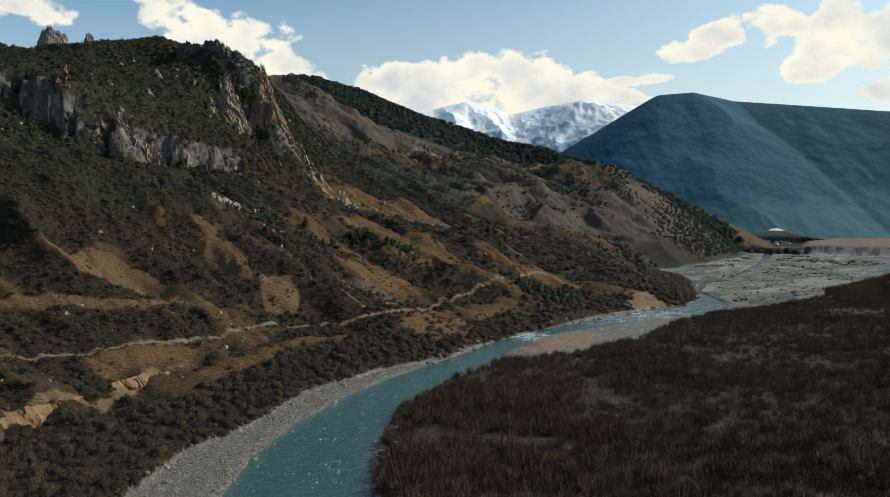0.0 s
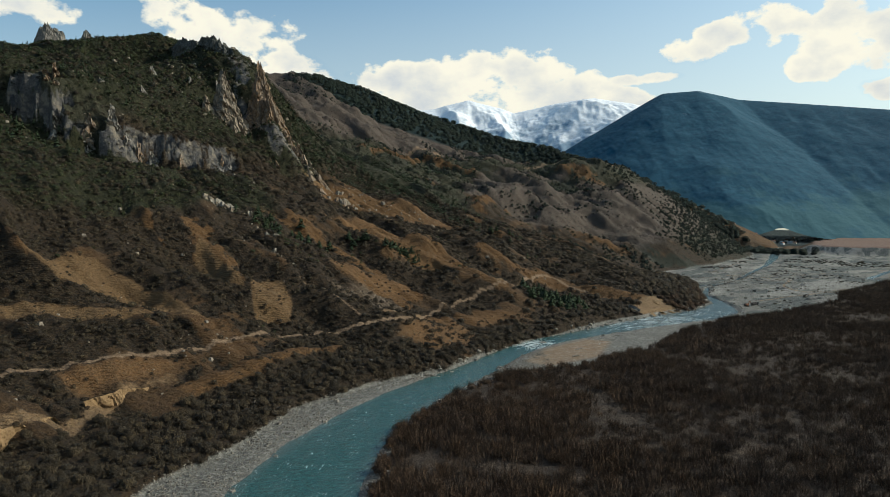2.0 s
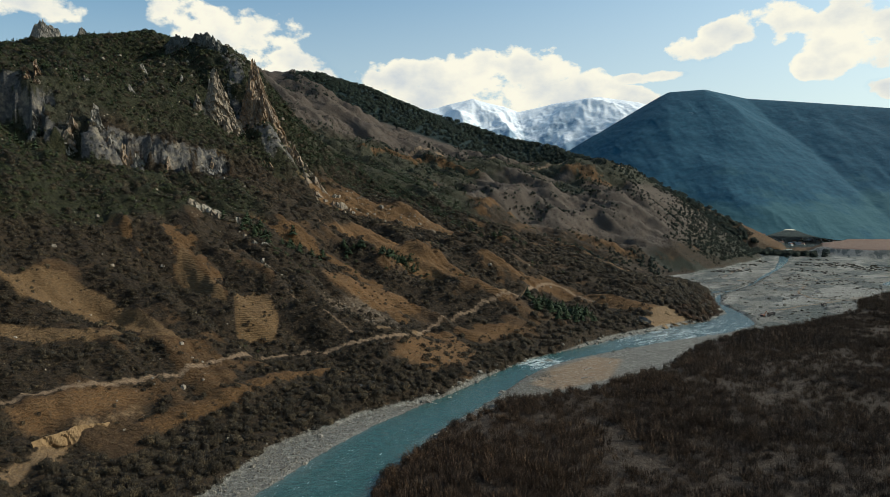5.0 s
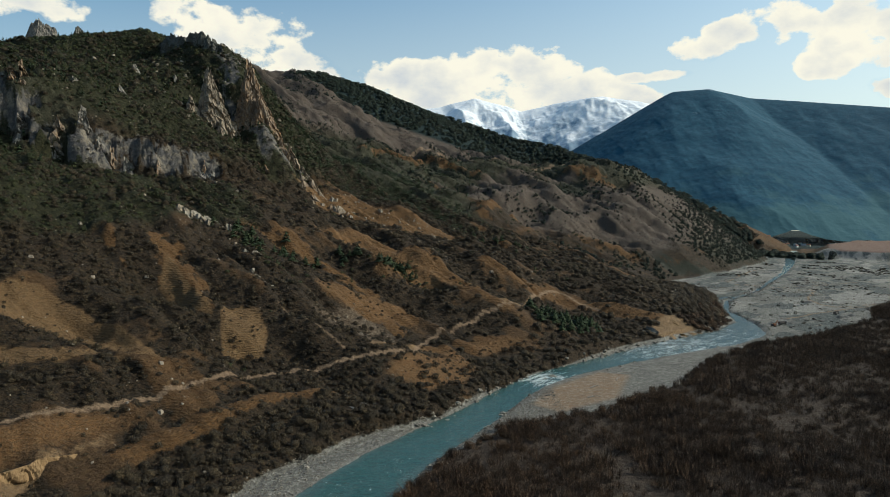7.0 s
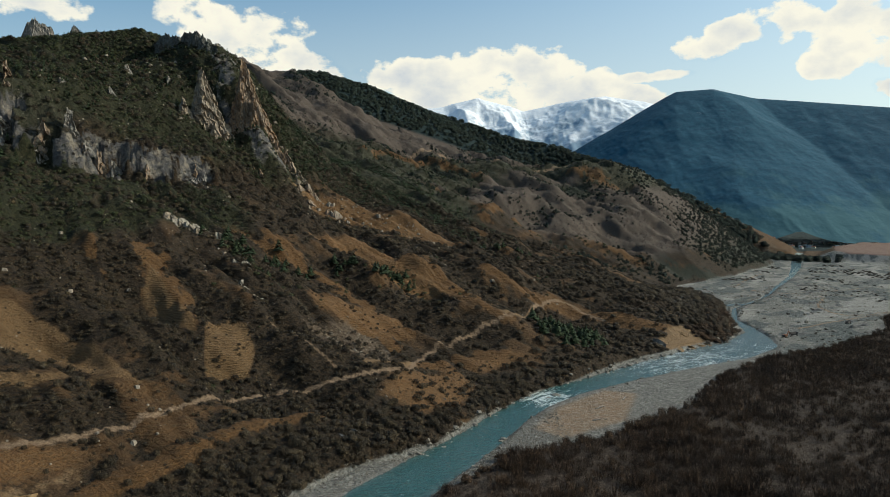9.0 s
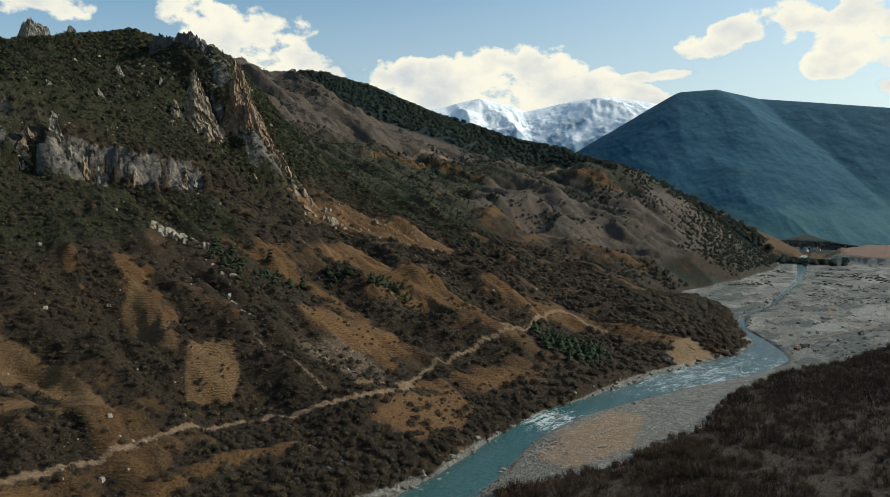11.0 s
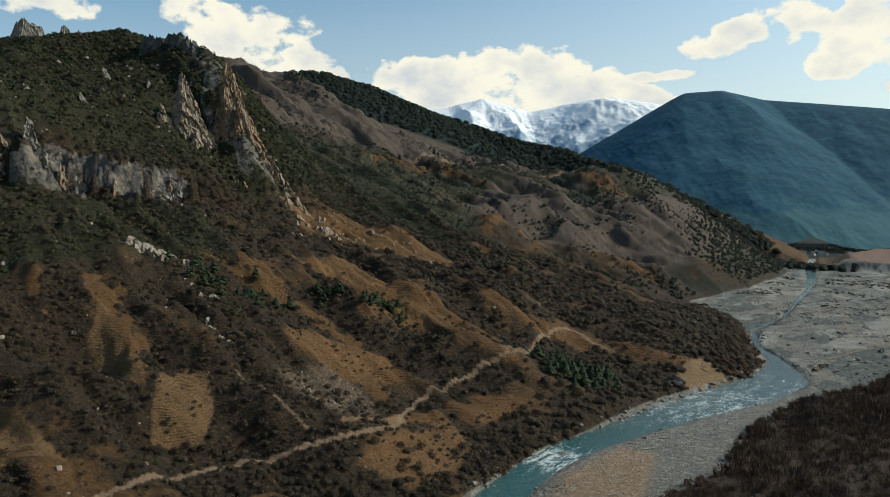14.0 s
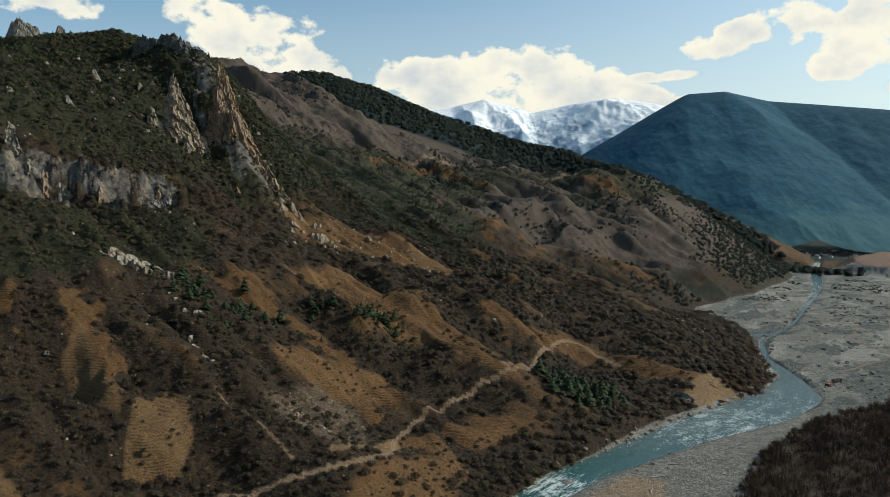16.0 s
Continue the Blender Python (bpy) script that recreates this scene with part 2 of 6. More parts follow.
# spot heights of the hill country: x, y, z
BANK_SPOTS = [(-133, 262, 9), (-118, 300, 8), (-116, 322, 13), (-143, 308, 19), (-101, 357, 22), (-74, 422, 21), (-84, 270, 2), (-47, 357, 8), (-32, 388, 7), (-147, 404, 37), (-210, 412, 66),
              (-206, 468, 76), (-103, 446, 43), (-62, 467, 38), (-1, 485, 15), (50, 530, 13), (66, 586, 27), (37, 577, 44), (8, 590, 36), (-20, 627, 57), (-54, 624, 66), (-121, 584, 84),
              (-200, 330, 36), (-260, 200, 40), (-300, 420, 96), (104, 545, 10), (-160, 150, 12), (-400, 0, 90)]
CLIFF_SPOTS = [(-164, 559, 93), (-137, 544, 85), (-230, 537, 112), (-330, 560, 150), (-304, 640, 176), (-274, 691, 188), (-256, 618, 144), (-234, 690, 152), (-196, 670, 134), (-175, 765, 146),
               (-133, 758, 118), (-190, 828, 196), (-282, 793, 222), (-345, 932, 268), (-380, 812, 260), (-87, 836, 120), (-74, 904, 126), (3, 773, 76), (72, 782, 64), (156, 720, 33), (111, 692, 29),
               (188, 671, 20), (-500, 700, 235), (-700, 1000, 300), (-600, 500, 200), (-1100, 1250, 380)]
FAR_SPOTS = [(-43, 1096, 148), (25, 975, 104), (-195, 1377, 235), (114, 1119, 100), (200, 1153, 48), (288, 1204, 40), (184, 1263, 74), (455, 1289, 38), (318, 1411, 96), (439, 1466, 106), (-110, 1455, 234),
             (48, 1671, 222), (252, 1790, 217), (612, 1510, 50), (-200, 1050, 176), (-330, 1250, 240), (-550, 1600, 400), (-300, 2350, 260), (150, 2350, 150), (520, 2050, 130), (-900, 2300, 350)]


# further spot heights on the open slopes, from the bank up to the spires
SLOPE_SPOTS = [(-104, 447, 43), (-164, 548, 97), (5, 788, 80), (-21, 532, 27), (-30, 603, 59), (33, 615, 37), (-109, 430, 40), (-80, 475, 47), (-29, 376, 12), (-137, 306, 18), (-118, 455, 48), (-144, 484, 66),
               (-178, 476, 72), (-129, 551, 81), (-104, 494, 60), (-70, 477, 41), (-24, 455, 26), (-149, 557, 86), (-105, 393, 33), (-10, 559, 30), (72, 686, 46), (103, 692, 31), (156, 726, 36), (-104, 810, 119)]
UPPER_SPOTS = [(-25, 818, 108), (-143, 1069, 178), (102, 964, 72), (230, 1315, 100), (278, 1369, 96), (175, 1490, 161), (369, 1497, 131), (-209, 656, 140), (-159, 707, 138), (-323, 856, 259), (-276, 722, 203), (-218, 741, 183),
               (-198, 786, 172), (-174, 779, 168), (-129, 810, 142)]
# open grassy ribs and shrub-filled hollows that run down the slopes: half width, then the line
RIBS = [(2.5, (-184, 492), (-175, 482), (-164, 468)), (6, (-159, 505), (-149, 494), (-137, 477), (-114, 447)), (8, (-102, 596), (-81, 581), (-59, 574)), (9, (-65, 534), (-52, 523), (-37, 520), (-21, 511)),
        (6, (-59, 563), (-40, 558), (-22, 545), (-9, 533)), (8, (-13, 649), (7, 635), (26, 626), (44, 608)), (7, (15, 616), (36, 580), (52, 569)), (7, (31, 509), (46, 526), (58, 522)), (9, (114, 693), (143, 668), (166, 649), (192, 644)),
        (4, (-96, 312), (-76, 340), (-56, 374), (-40, 392)), (5, (-147, 585), (-132, 592), (-106, 585), (-83, 574)), (5, (-2, 480), (14, 499), (22, 471)), (8, (52, 673), (79, 660), (114, 693))]
HOLLOWS = [(9, (-144, 568), (-119, 543), (-93, 519), (-80, 504)), (8, (-170, 517), (-142, 500), (-115, 474), (-97, 460)), (10, (-164, 471), (-142, 457), (-120, 441), (-101, 429)), (8, (-129, 425), (-114, 420), (-97, 415)),
           (6, (-80, 450), (-72, 432), (-68, 418)), (9, (-35, 629), (-19, 626), (-3, 604), (6, 592)), (8, (-8, 563), (12, 555), (32, 553)), (10, (122, 718), (144, 714), (162, 695), (192, 694), (232, 707)),
           (10, (-78, 702), (-54, 716), (-22, 661)), (8, (-163, 447), (-135, 420), (-117, 406)), (7, (-62, 490), (-44, 481), (-28, 478)), (7, (34, 643), (50, 637), (65, 639))]
FAR_RIBS = [(18, (-383, 1934), (-276, 1811), (-138, 1631), (-46, 1434)), (14, (-125, 1415), (-7, 1545), (90, 1490)), (22, (325, 1650), (378, 1575), (458, 1540), (485, 1523)), (14, (90, 1307), (190, 1366), (264, 1347)), (12, (73, 1039), (178, 1275), (261, 1246), (338, 1237))]
FAR_HOLLOWS = [(22, (135, 1524), (160, 1449), (200, 1436)), (24, (263, 1641), (288, 1580), (301, 1476)), (20, (299, 1335), (355, 1299), (402, 1248), (472, 1267)), (30, (560, 1790), (640, 1700), (700, 1640)), (25, (-200, 1950), (-60, 1900), (10, 1820))]


def bands(x, y, lines, ragged):
    """How deep a place lies in a set of bands along lines: 1 on a line, 0.5 at its half width; and the same with a soft round section."""
    flat, soft = np.zeros(x.shape), np.zeros(x.shape)
    for half, *line in lines:
        d = nearest(x, y, line)[0]
        flat = np.maximum(flat, 1 - span(d + ragged * half, half * 0.55, half * 1.35))
        soft = np.maximum(soft, np.exp(-(d / (1.5 * half)) ** 2))
    return flat, soft


def downhill(x, y):
    """Coordinates along and across the fall of the hills, with a slow waver across."""
    return x * 0.76 - y * 0.65, x * 0.65 + y * 0.76 + fbm(x / 120, y / 120, 3, 0.5, 17) * 40


def hollow(x, y):
    """Small runnels down the slope: above 0 in the runnels, below 0 on the ribs between."""
    u, v = downhill(x, y)
    return ridged(v / 25, u / 95, 3, 6) - 0.58


def detail(x, y, d):
    """Spurs, gullies and roughness that lie on the smooth hill shape."""
    r = np.hypot(x, y)
    u, v = downhill(x, y)
    spur = (ridged(v / 66, u / 210, 4, 3) - 0.6) * 26 * span(d, 30, 200) * (1 + 0.6 * span(r, 900, 1800))
    spur = spur + (ridged(v / 190, u / 520, 4, 9) - 0.6) * 70 * span(r, 1050, 1500) * span(d, 30, 250)
    runnel = -hollow(x, y) * 9 * span(d, 15, 70) + (ridged(v / 9, u / 40, 2, 12) - 0.6) * 1.8 * span(d, 10, 40) * (1 - span(r, 900, 1300))
    rough = fbm(x / 42, y / 42, 7, 0.6, 5) * 10 * span(d, 3, 90) + fbm(x / 210, y / 210, 4, 0.5, 8) * 30 * span(r, 1000, 1600)
    near = bands(x, y, RIBS, 0)[1] * 2.6 - bands(x, y, HOLLOWS, 0)[1] * 3.4
    far = bands(x, y, FAR_RIBS, 0)[1] * 10 - bands(x, y, FAR_HOLLOWS, 0)[1] * 11 + ((ridged(v / 58, u / 150, 4, 14) - 0.6) * 26 + fbm(x / 24, y / 24, 4, 0.6, 15) * 8) * span(r, 950, 1250) * span(d, 20, 120)
    return spur + runnel + rough + near * span(d, 5, 25) + far


def rises(x, y):
    return within(x, y, FOOT)


def relief_solver():
    spots = [*BANK_SPOTS, *CLIFF_SPOTS, *FAR_SPOTS, *SLOPE_SPOTS, *UPPER_SPOTS, *MASSIF, *BROWN]
    xs, ys = np.array([p[0] for p in spots], float), np.array([p[1] for p in spots], float)
    spots = [(p[0], p[1], p[2] - over) for p, over in zip(spots, detail(xs, ys, rises(xs, ys)))]
    spots += [(x, y, float(river_level(np.array(y))) + 3) for x, y in FOOT[:27]]
    spots += [(x + 90, y - 90, 0.0) for x, y in FOOT[6:24:3]]
    p = np.array(spots, float)
    gap = np.hypot(p[:, None, 0] - p[None, :, 0], p[:, None, 1] - p[None, :, 1])
    return p, np.linalg.solve(np.sqrt(gap ** 2 + 30.0 ** 2) - 2.0 * np.eye(len(p)), p[:, 2])


SPOTS, WEIGHTS = relief_solver()


def relief(x, y):
    """The smooth hill shape that passes through the spot heights."""
    total = np.zeros(x.shape)
    for (px, py, _), w in zip(SPOTS, WEIGHTS):
        total += w * np.sqrt((x - px) ** 2 + (y - py) ** 2 + 900.0)
    return total


def cliff_step(x, y):
    """The rise at the cliffs: the slope above lifted, the slope below lowered, with buttresses and clefts between; and how rocky a place is."""
    jag = (blocks(x / 13, y / 13, 50) - 0.5) * 16 + (blocks(x / 5, y / 5, 49) - 0.5) * 5 + (ridged(x / 30, y / 30, 5, 51) - 0.6) * 36 + (ridged(x / 8, y / 8, 4, 53) - 0.6) * 13
    d, h = nearest(x, y, CLIFFS)
    below = (y - np.interp(x, [p[0] for p in CLIFFS], [p[1] for p in CLIFFS])) < 0
    h = h * (0.35 + 1.1 * grain(x / 26, y / 26, 55))
    s = np.where(below, -d, d) + jag
    fade = np.exp(-(d / 50) ** 2)
    tilt = np.clip(s / 8, -1, 1)
    ledge = np.sin(s * 1.1 + grain(x / 7, y / 7, 57) * 7) * 1.6 * (1 - tilt ** 2)
    step = (tilt * 0.42 + np.clip(s / 30, -1, 1) * 0.15) * h * fade + ledge * fade + (ridged(x / 5.5, y / 5.5, 4, 56) - 0.55) * 9 * fade * (1 - tilt ** 2 * 0.8)
    rock = (1 - span(np.abs(s), 5, 13)) * span(h, 8, 24) * span(fade, 0.15, 0.5) * span(grain(x / 13, y / 13, 59), 0.12, 0.4)
    d2, h2 = nearest(x, y, SPUR)
    fin = np.clip(1 - (d2 + jag * 0.5) / 26, 0, 1)
    step = step + h2 * fin ** 0.8 * 0.4 * (0.7 + 0.6 * grain(x / 12, y / 12, 58))
    return step, np.clip(rock + span(fin, 0.1, 0.4) * span(h2, 16, 30) * span(grain(x / 11, y / 11, 60), 0.2, 0.5), 0, 1)


def land(x, y):
    """Height of the ground."""
    level = river_level(y)
    d = rises(x, y)
    hill = relief(x, y) - level
    hill = hill + detail(x, y, d) + cliff_step(x, y)[0]
    hill = hill - 34 * np.exp(-(((x + 660) / 170) ** 2 + ((y - 1290) / 260) ** 2))     # a dip below the summit knob
    hill = np.minimum(hill, 2.5 + 0.75 * np.maximum(d, 0))
    dark = tent(x, y, DARK, 0.5, 40) + fbm(x / 250, y / 250, 6, 0.5, 25) * 22
    hill = np.where(d > 0, np.maximum(hill, 0.04 * np.minimum(d, 60)), 0)
    floor_bumps = fbm(x / 9, y / 9, 4, 0.5, 31) * 0.9 + fbm(x / 45, y / 45, 3, 0.5, 33) * 1.2
    thick = span(within(x, y, THICKET), -2, 10)
    z = level + 0.9 + floor_bumps * (0.6 + thick) + thick * 1.2 + hill * span(d, -2, 4)
    along, across = 0.57 * x + 0.82 * y, 0.82 * x - 0.57 * y
    bars = (ridged(across / 24 + fbm(x / 60, y / 60, 3, 0.5, 34) * 2, along / 110, 3, 35) - 0.6) * 2.4 + fbm(x / 16, y / 16, 4, 0.6, 36) * 1.2
    z = z + bars * (1 - span(d, -6, 0)) * (1 - thick) * span(y, 560, 680)
    z = np.where(y > 2150, softmax(z, dark, 20), z)
    rd, rw = nearest(x, y, RIVER)
    bank = span((rd - rw) / np.clip(rw / 8, 0.3, 1.0), -3.0, 5.0)
    for side in (STREAM, POOL):
        sd, sw = nearest(x, y, side)
        bank = np.minimum(bank, span(sd - sw, -3.0, 4.0))
    z = np.where(d > 12, z, (level - 1.3) * (1 - bank) + z * bank)
    terrace = span(within(x, y, TERRACE) + fbm(x / 40, y / 40, 3, 0.5, 37) * 18, -40, 25) * 22
    return z + terrace + 0.02 * np.maximum(y - 2300, 0)


# covers of the ground, as rings and lines in plan
FIELDS = [[(-194, 411), (-182, 418), (-161, 413), (-135, 399), (-113, 383), (-107, 380), (-127, 378), (-151, 392), (-163, 382), (-178, 372), (-200, 380)], [(-203, 340), (-180, 358), (-163, 361), (-146, 362), (-126, 375), (-108, 379), (-124, 371), (-139, 356), (-156, 348), (-180, 338)],
          [(-147, 489), (-129, 466), (-112, 448), (-105, 437), (-116, 440), (-143, 464)], [(-104, 447), (-97, 462), (-87, 459), (-78, 440), (-75, 419), (-92, 410), (-97, 424)]]
OCHRE = [[(-125, 798), (-60, 828), (0, 806), (48, 788), (34, 762), (-30, 770), (-105, 776)], [(-12, 438), (6, 470), (18, 500), (32, 470), (24, 432), (6, 412), (-16, 420)], [(-68, 522), (-62, 545), (-12, 556), (-8, 525), (-31, 508), (-59, 508)], [(34, 512), (55, 530), (58, 516), (36, 496)], [(-90, 640), (-60, 690), (0, 640), (20, 600), (-30, 600)],
         [(-146, 300), (-124, 326), (-104, 338), (-108, 322), (-130, 292)]]
UPPER_GREEN = [(-430, 640), (-300, 648), (-190, 690), (-150, 745), (-120, 850), (-230, 960), (-420, 1180), (-800, 1450), (-950, 900)]
MOSS = [[(-340, 500), (-250, 465), (-180, 520), (-125, 600), (-145, 650), (-230, 625), (-340, 600)], [(-330, 470), (-240, 450), (-185, 505), (-172, 540), (-200, 600), (-330, 620)], [(-290, 520), (-240, 560), (-200, 590), (-150, 560), (-205, 530)]]
SCARPS = [[(-137, 228), (-140, 250), (-136, 264), (-124, 266), (-120, 284), (-116, 305), (-108, 318)], [(-22, 446), (-8, 462), (-2, 474)], [(-146, 800), (-132, 796), (-116, 796), (-98, 806)], [(-150, 806), (-128, 804)], [(55, 575), (66, 588), (84, 640)]]
YELLOW_BLUFF = [(165, 603), (186, 640), (206, 660), (224, 652), (214, 630), (184, 604)]
SCREE = [(-62, 478), (-43, 515), (-19, 505), (-9, 466), (-21, 448), (-47, 457)]
SANDBAR = [(72, 448), (104, 484), (120, 478), (100, 425), (66, 398), (55, 412)]
PINE_SLOPE = [(-150, 950), (-60, 960), (60, 1010), (40, 1150), (-60, 1250), (-220, 1300), (-260, 1150), (-190, 1020)]
TRACKS = [[(10, 522), (2, 506), (-2, 484), (-1, 470), (-3, 456), (-13, 440), (-29, 429), (-45, 421), (-60, 414), (-74, 403), (-86, 380), (-96, 358), (-110, 341), (-123, 326), (-138, 314), (-152, 297), (-166, 278), (-190, 240)],
          [(41, 557), (58, 565), (72, 592), (80, 630), (89, 655), (108, 690), (122, 694), (145, 660)], [(10, 522), (26, 542), (41, 557)], [(331, 718), (372, 750), (410, 782), (520, 850)],
          [(520, 850), (424, 806), (422, 829), (432, 869), (454, 915), (485, 959), (502, 997), (485, 1010), (461, 1056), (432, 1088)], [(420, 1000), (560, 1075), (700, 1160), (860, 1230)], [(444, 1122), (520, 1260), (610, 1400)]]
TRACKS = [smooth_line(line) for line in TRACKS]
PATH = [(-78, 468), (-65, 456), (-50, 444), (-37, 434)]
FAR_TRACK = [(-43, 1590), (38, 1680), (132, 1650), (232, 1690), (364, 1740), (447, 1715)]


GREEN_SLOPE = [(-165, 850), (-110, 830), (-40, 850), (40, 840), (90, 880), (60, 1000), (-20, 1120), (-110, 1230), (-210, 1240), (-190, 1050)]
NOSE_WOOD = [(480, 1380), (560, 1380), (700, 1570), (820, 1760), (700, 1800), (600, 1690), (520, 1560)]


# ---------------------------------------------------------------- materials
def material(name, colours, scale=1.0, rough=0.9, bump=0.3, detail=8.0, spec=0.2, islands=0.0):
    """A mottled matt surface: three colours mixed by noise at two scales, with relief."""
    mat = bpy.data.materials.new(name)
    mat.use_nodes = True
    nt = mat.node_tree
    n, link = nt.nodes.new, nt.links.new
    bsdf = nt.nodes["Principled BSDF"]
    geo = n("ShaderNodeNewGeometry")
    a, b = n("ShaderNodeTexNoise"), n("ShaderNodeTexNoise")
    for node, s in ((a, scale), (b, scale * 9)):
        link(geo.outputs["Position"], node.inputs["Vector"])
        node.inputs["Scale"].default_value, node.inputs["Detail"].default_value = s, detail
        node.inputs["Roughness"].default_value = 0.65
    mix1, mix2 = n("ShaderNodeMix"), n("ShaderNodeMix")
    for mx in (mix1, mix2):
        mx.data_type = "RGBA"
    mix1.inputs[6].default_value, mix1.inputs[7].default_value = (*colours[0], 1), (*colours[1], 1)
    mix2.inputs[7].default_value = (*colours[2], 1)
    r1, r2 = n("ShaderNodeMapRange"), n("ShaderNodeMapRange")
    for r in (r1, r2):
        r.inputs[1].default_value, r.inputs[2].default_value = 0.36, 0.64
    link(a.outputs["Fac"], r1.inputs[0])
    link(b.outputs["Fac"], r2.inputs[0])
    link(r1.outputs[0], mix1.inputs[0])
    link(r2.outputs[0], mix2.inputs[0])
    link(mix1.outputs[2], mix2.inputs[6])
    colour = mix2.outputs[2]
    if islands:
        hsv = n("ShaderNodeHueSaturation")
        val = n("ShaderNodeMapRange")
        val.inputs[3].default_value, val.inputs[4].default_value = 1 - islands, 1 + islands
        link(geo.outputs["Random Per Island"], val.inputs[0])
        link(val.outputs[0], hsv.inputs["Value"])
        link(colour, hsv.inputs["Color"])
        colour = hsv.outputs[0]
    link(colour, bsdf.inputs["Base Color"])
    bsdf.inputs["Roughness"].default_value = rough
    bsdf.inputs["Specular IOR Level"].default_value = spec
    if bump:
        bp = n("ShaderNodeBump")
        bp.inputs["Strength"].default_value, bp.inputs["Distance"].default_value = bump, 1.0 / scale * 0.05
        link(b.outputs["Fac"], bp.inputs["Height"])
        link(bp.outputs[0], bsdf.inputs["Normal"])
    return mat


def ground_material():
    """Earth and dry grass; other covers are laid over it where the land carries them."""
    mat = bpy.data.materials.new("ground")
    mat.use_nodes = True
    nt = mat.node_tree
    n, link = nt.nodes.new, nt.links.new
    bsdf = nt.nodes["Principled BSDF"]
    geo = n("ShaderNodeNewGeometry")

    def noise_tex(scale, detail=8.0, rough=0.65):
        node = n("ShaderNodeTexNoise")
        link(geo.outputs["Position"], node.inputs["Vector"])
        node.inputs["Scale"].default_value, node.inputs["Detail"].default_value, node.inputs["Roughness"].default_value = scale, detail, rough
        return node.outputs["Fac"]

    def ranged(v, a, b):
        r = n("ShaderNodeMapRange")
        r.inputs[1].default_value, r.inputs[2].default_value = a, b
        link(v, r.inputs[0])
        return r.outputs[0]

    def mixed(f, a, b):
        mx = n("ShaderNodeMix")
        mx.data_type = "RGBA"
        link(f, mx.inputs[0])
        for k, v in ((6, a), (7, b)):
            if isinstance(v, tuple):
                mx.inputs[k].default_value = (*v, 1)
            else:
                link(v, mx.inputs[k])
        return mx.outputs[2]

    def math_node(op, a, b):
        node = n("ShaderNodeMath")
        node.operation = op
        for k, v in enumerate((a, b)):
            if isinstance(v, (int, float)):
                node.inputs[k].default_value = v
            else:
                link(v, node.inputs[k])
        return node.outputs[0]

    coarse, mid, fine, speck = noise_tex(0.012), noise_tex(0.07), noise_tex(0.5), noise_tex(0.95, 7, 0.8)
    grit, slab = noise_tex(0.42, 9, 0.85), noise_tex(0.14, 7, 0.6)
    earth = mixed(ranged(mid, 0.38, 0.62), EARTH[0], EARTH[1])
    earth = mixed(ranged(coarse, 0.4, 0.62), earth, EARTH[2])
    earth = mixed(ranged(fine, 0.45, 0.7), earth, EARTH[3])
    colour = earth

    def lay(name, tones, lo, hi, ragged=0.5):
        nonlocal colour
        at = n("ShaderNodeAttribute")
        at.attribute_name = name
        mask = math_node("ADD", at.outputs["Fac"], math_node("MULTIPLY", math_node("SUBTRACT", fine, 0.5), ragged))
        tone = mixed(ranged(fine, 0.35, 0.65), tones[0], tones[1])
        if len(tones) > 2:
            tone = mixed(ranged(slab if name == "rock" else speck, 0.48, 0.62), tone, tones[2])
        if name != "rock":
            tone = mixed(ranged(grit, 0.5, 0.62), tone, tuple(v * 1.5 for v in tones[-1]))
        colour = mixed(ranged(mask, lo, hi), colour, tone)

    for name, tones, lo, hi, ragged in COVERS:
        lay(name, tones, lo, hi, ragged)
    bsdf.inputs["Roughness"].default_value = 0.95
    bsdf.inputs["Specular IOR Level"].default_value = 0.15
    bp = n("ShaderNodeBump")
    bp.inputs["Strength"].default_value, bp.inputs["Distance"].default_value = 0.9, 2.2
    sep = n("ShaderNodeSeparateXYZ")     # old plough and sheep terraces follow the contours
    link(geo.outputs["Position"], sep.inputs[0])
    contour = math_node("SINE", math_node("ADD", math_node("MULTIPLY", sep.outputs[2], 6.2), math_node("MULTIPLY", mid, 26.0)), 0.0)
    at_t = n("ShaderNodeAttribute")
    at_t.attribute_name = "terraced"
    lips = math_node("MULTIPLY", math_node("MULTIPLY", math_node("ADD", contour, math_node("MULTIPLY", math_node("SUBTRACT", fine, 0.5), 4.5)), 0.5), at_t.outputs["Fac"])
    relief_bump = math_node("MULTIPLY", lips, 0.2)
    link(math_node("ADD", math_node("ADD", fine, math_node("MULTIPLY", speck, 0.5)), relief_bump), bp.inputs["Height"])
    link(bp.outputs[0], bsdf.inputs["Normal"])
    dry = n("ShaderNodeHueSaturation")       # dry grass hangs over the lips of the small terraces
    dry.inputs["Value"].default_value = 1.55
    link(colour, dry.inputs["Color"])
    link(mixed(math_node("MULTIPLY", ranged(lips, 0.15, 0.7), 0.45), colour, dry.outputs[0]), bsdf.inputs["Base Color"])
    return mat


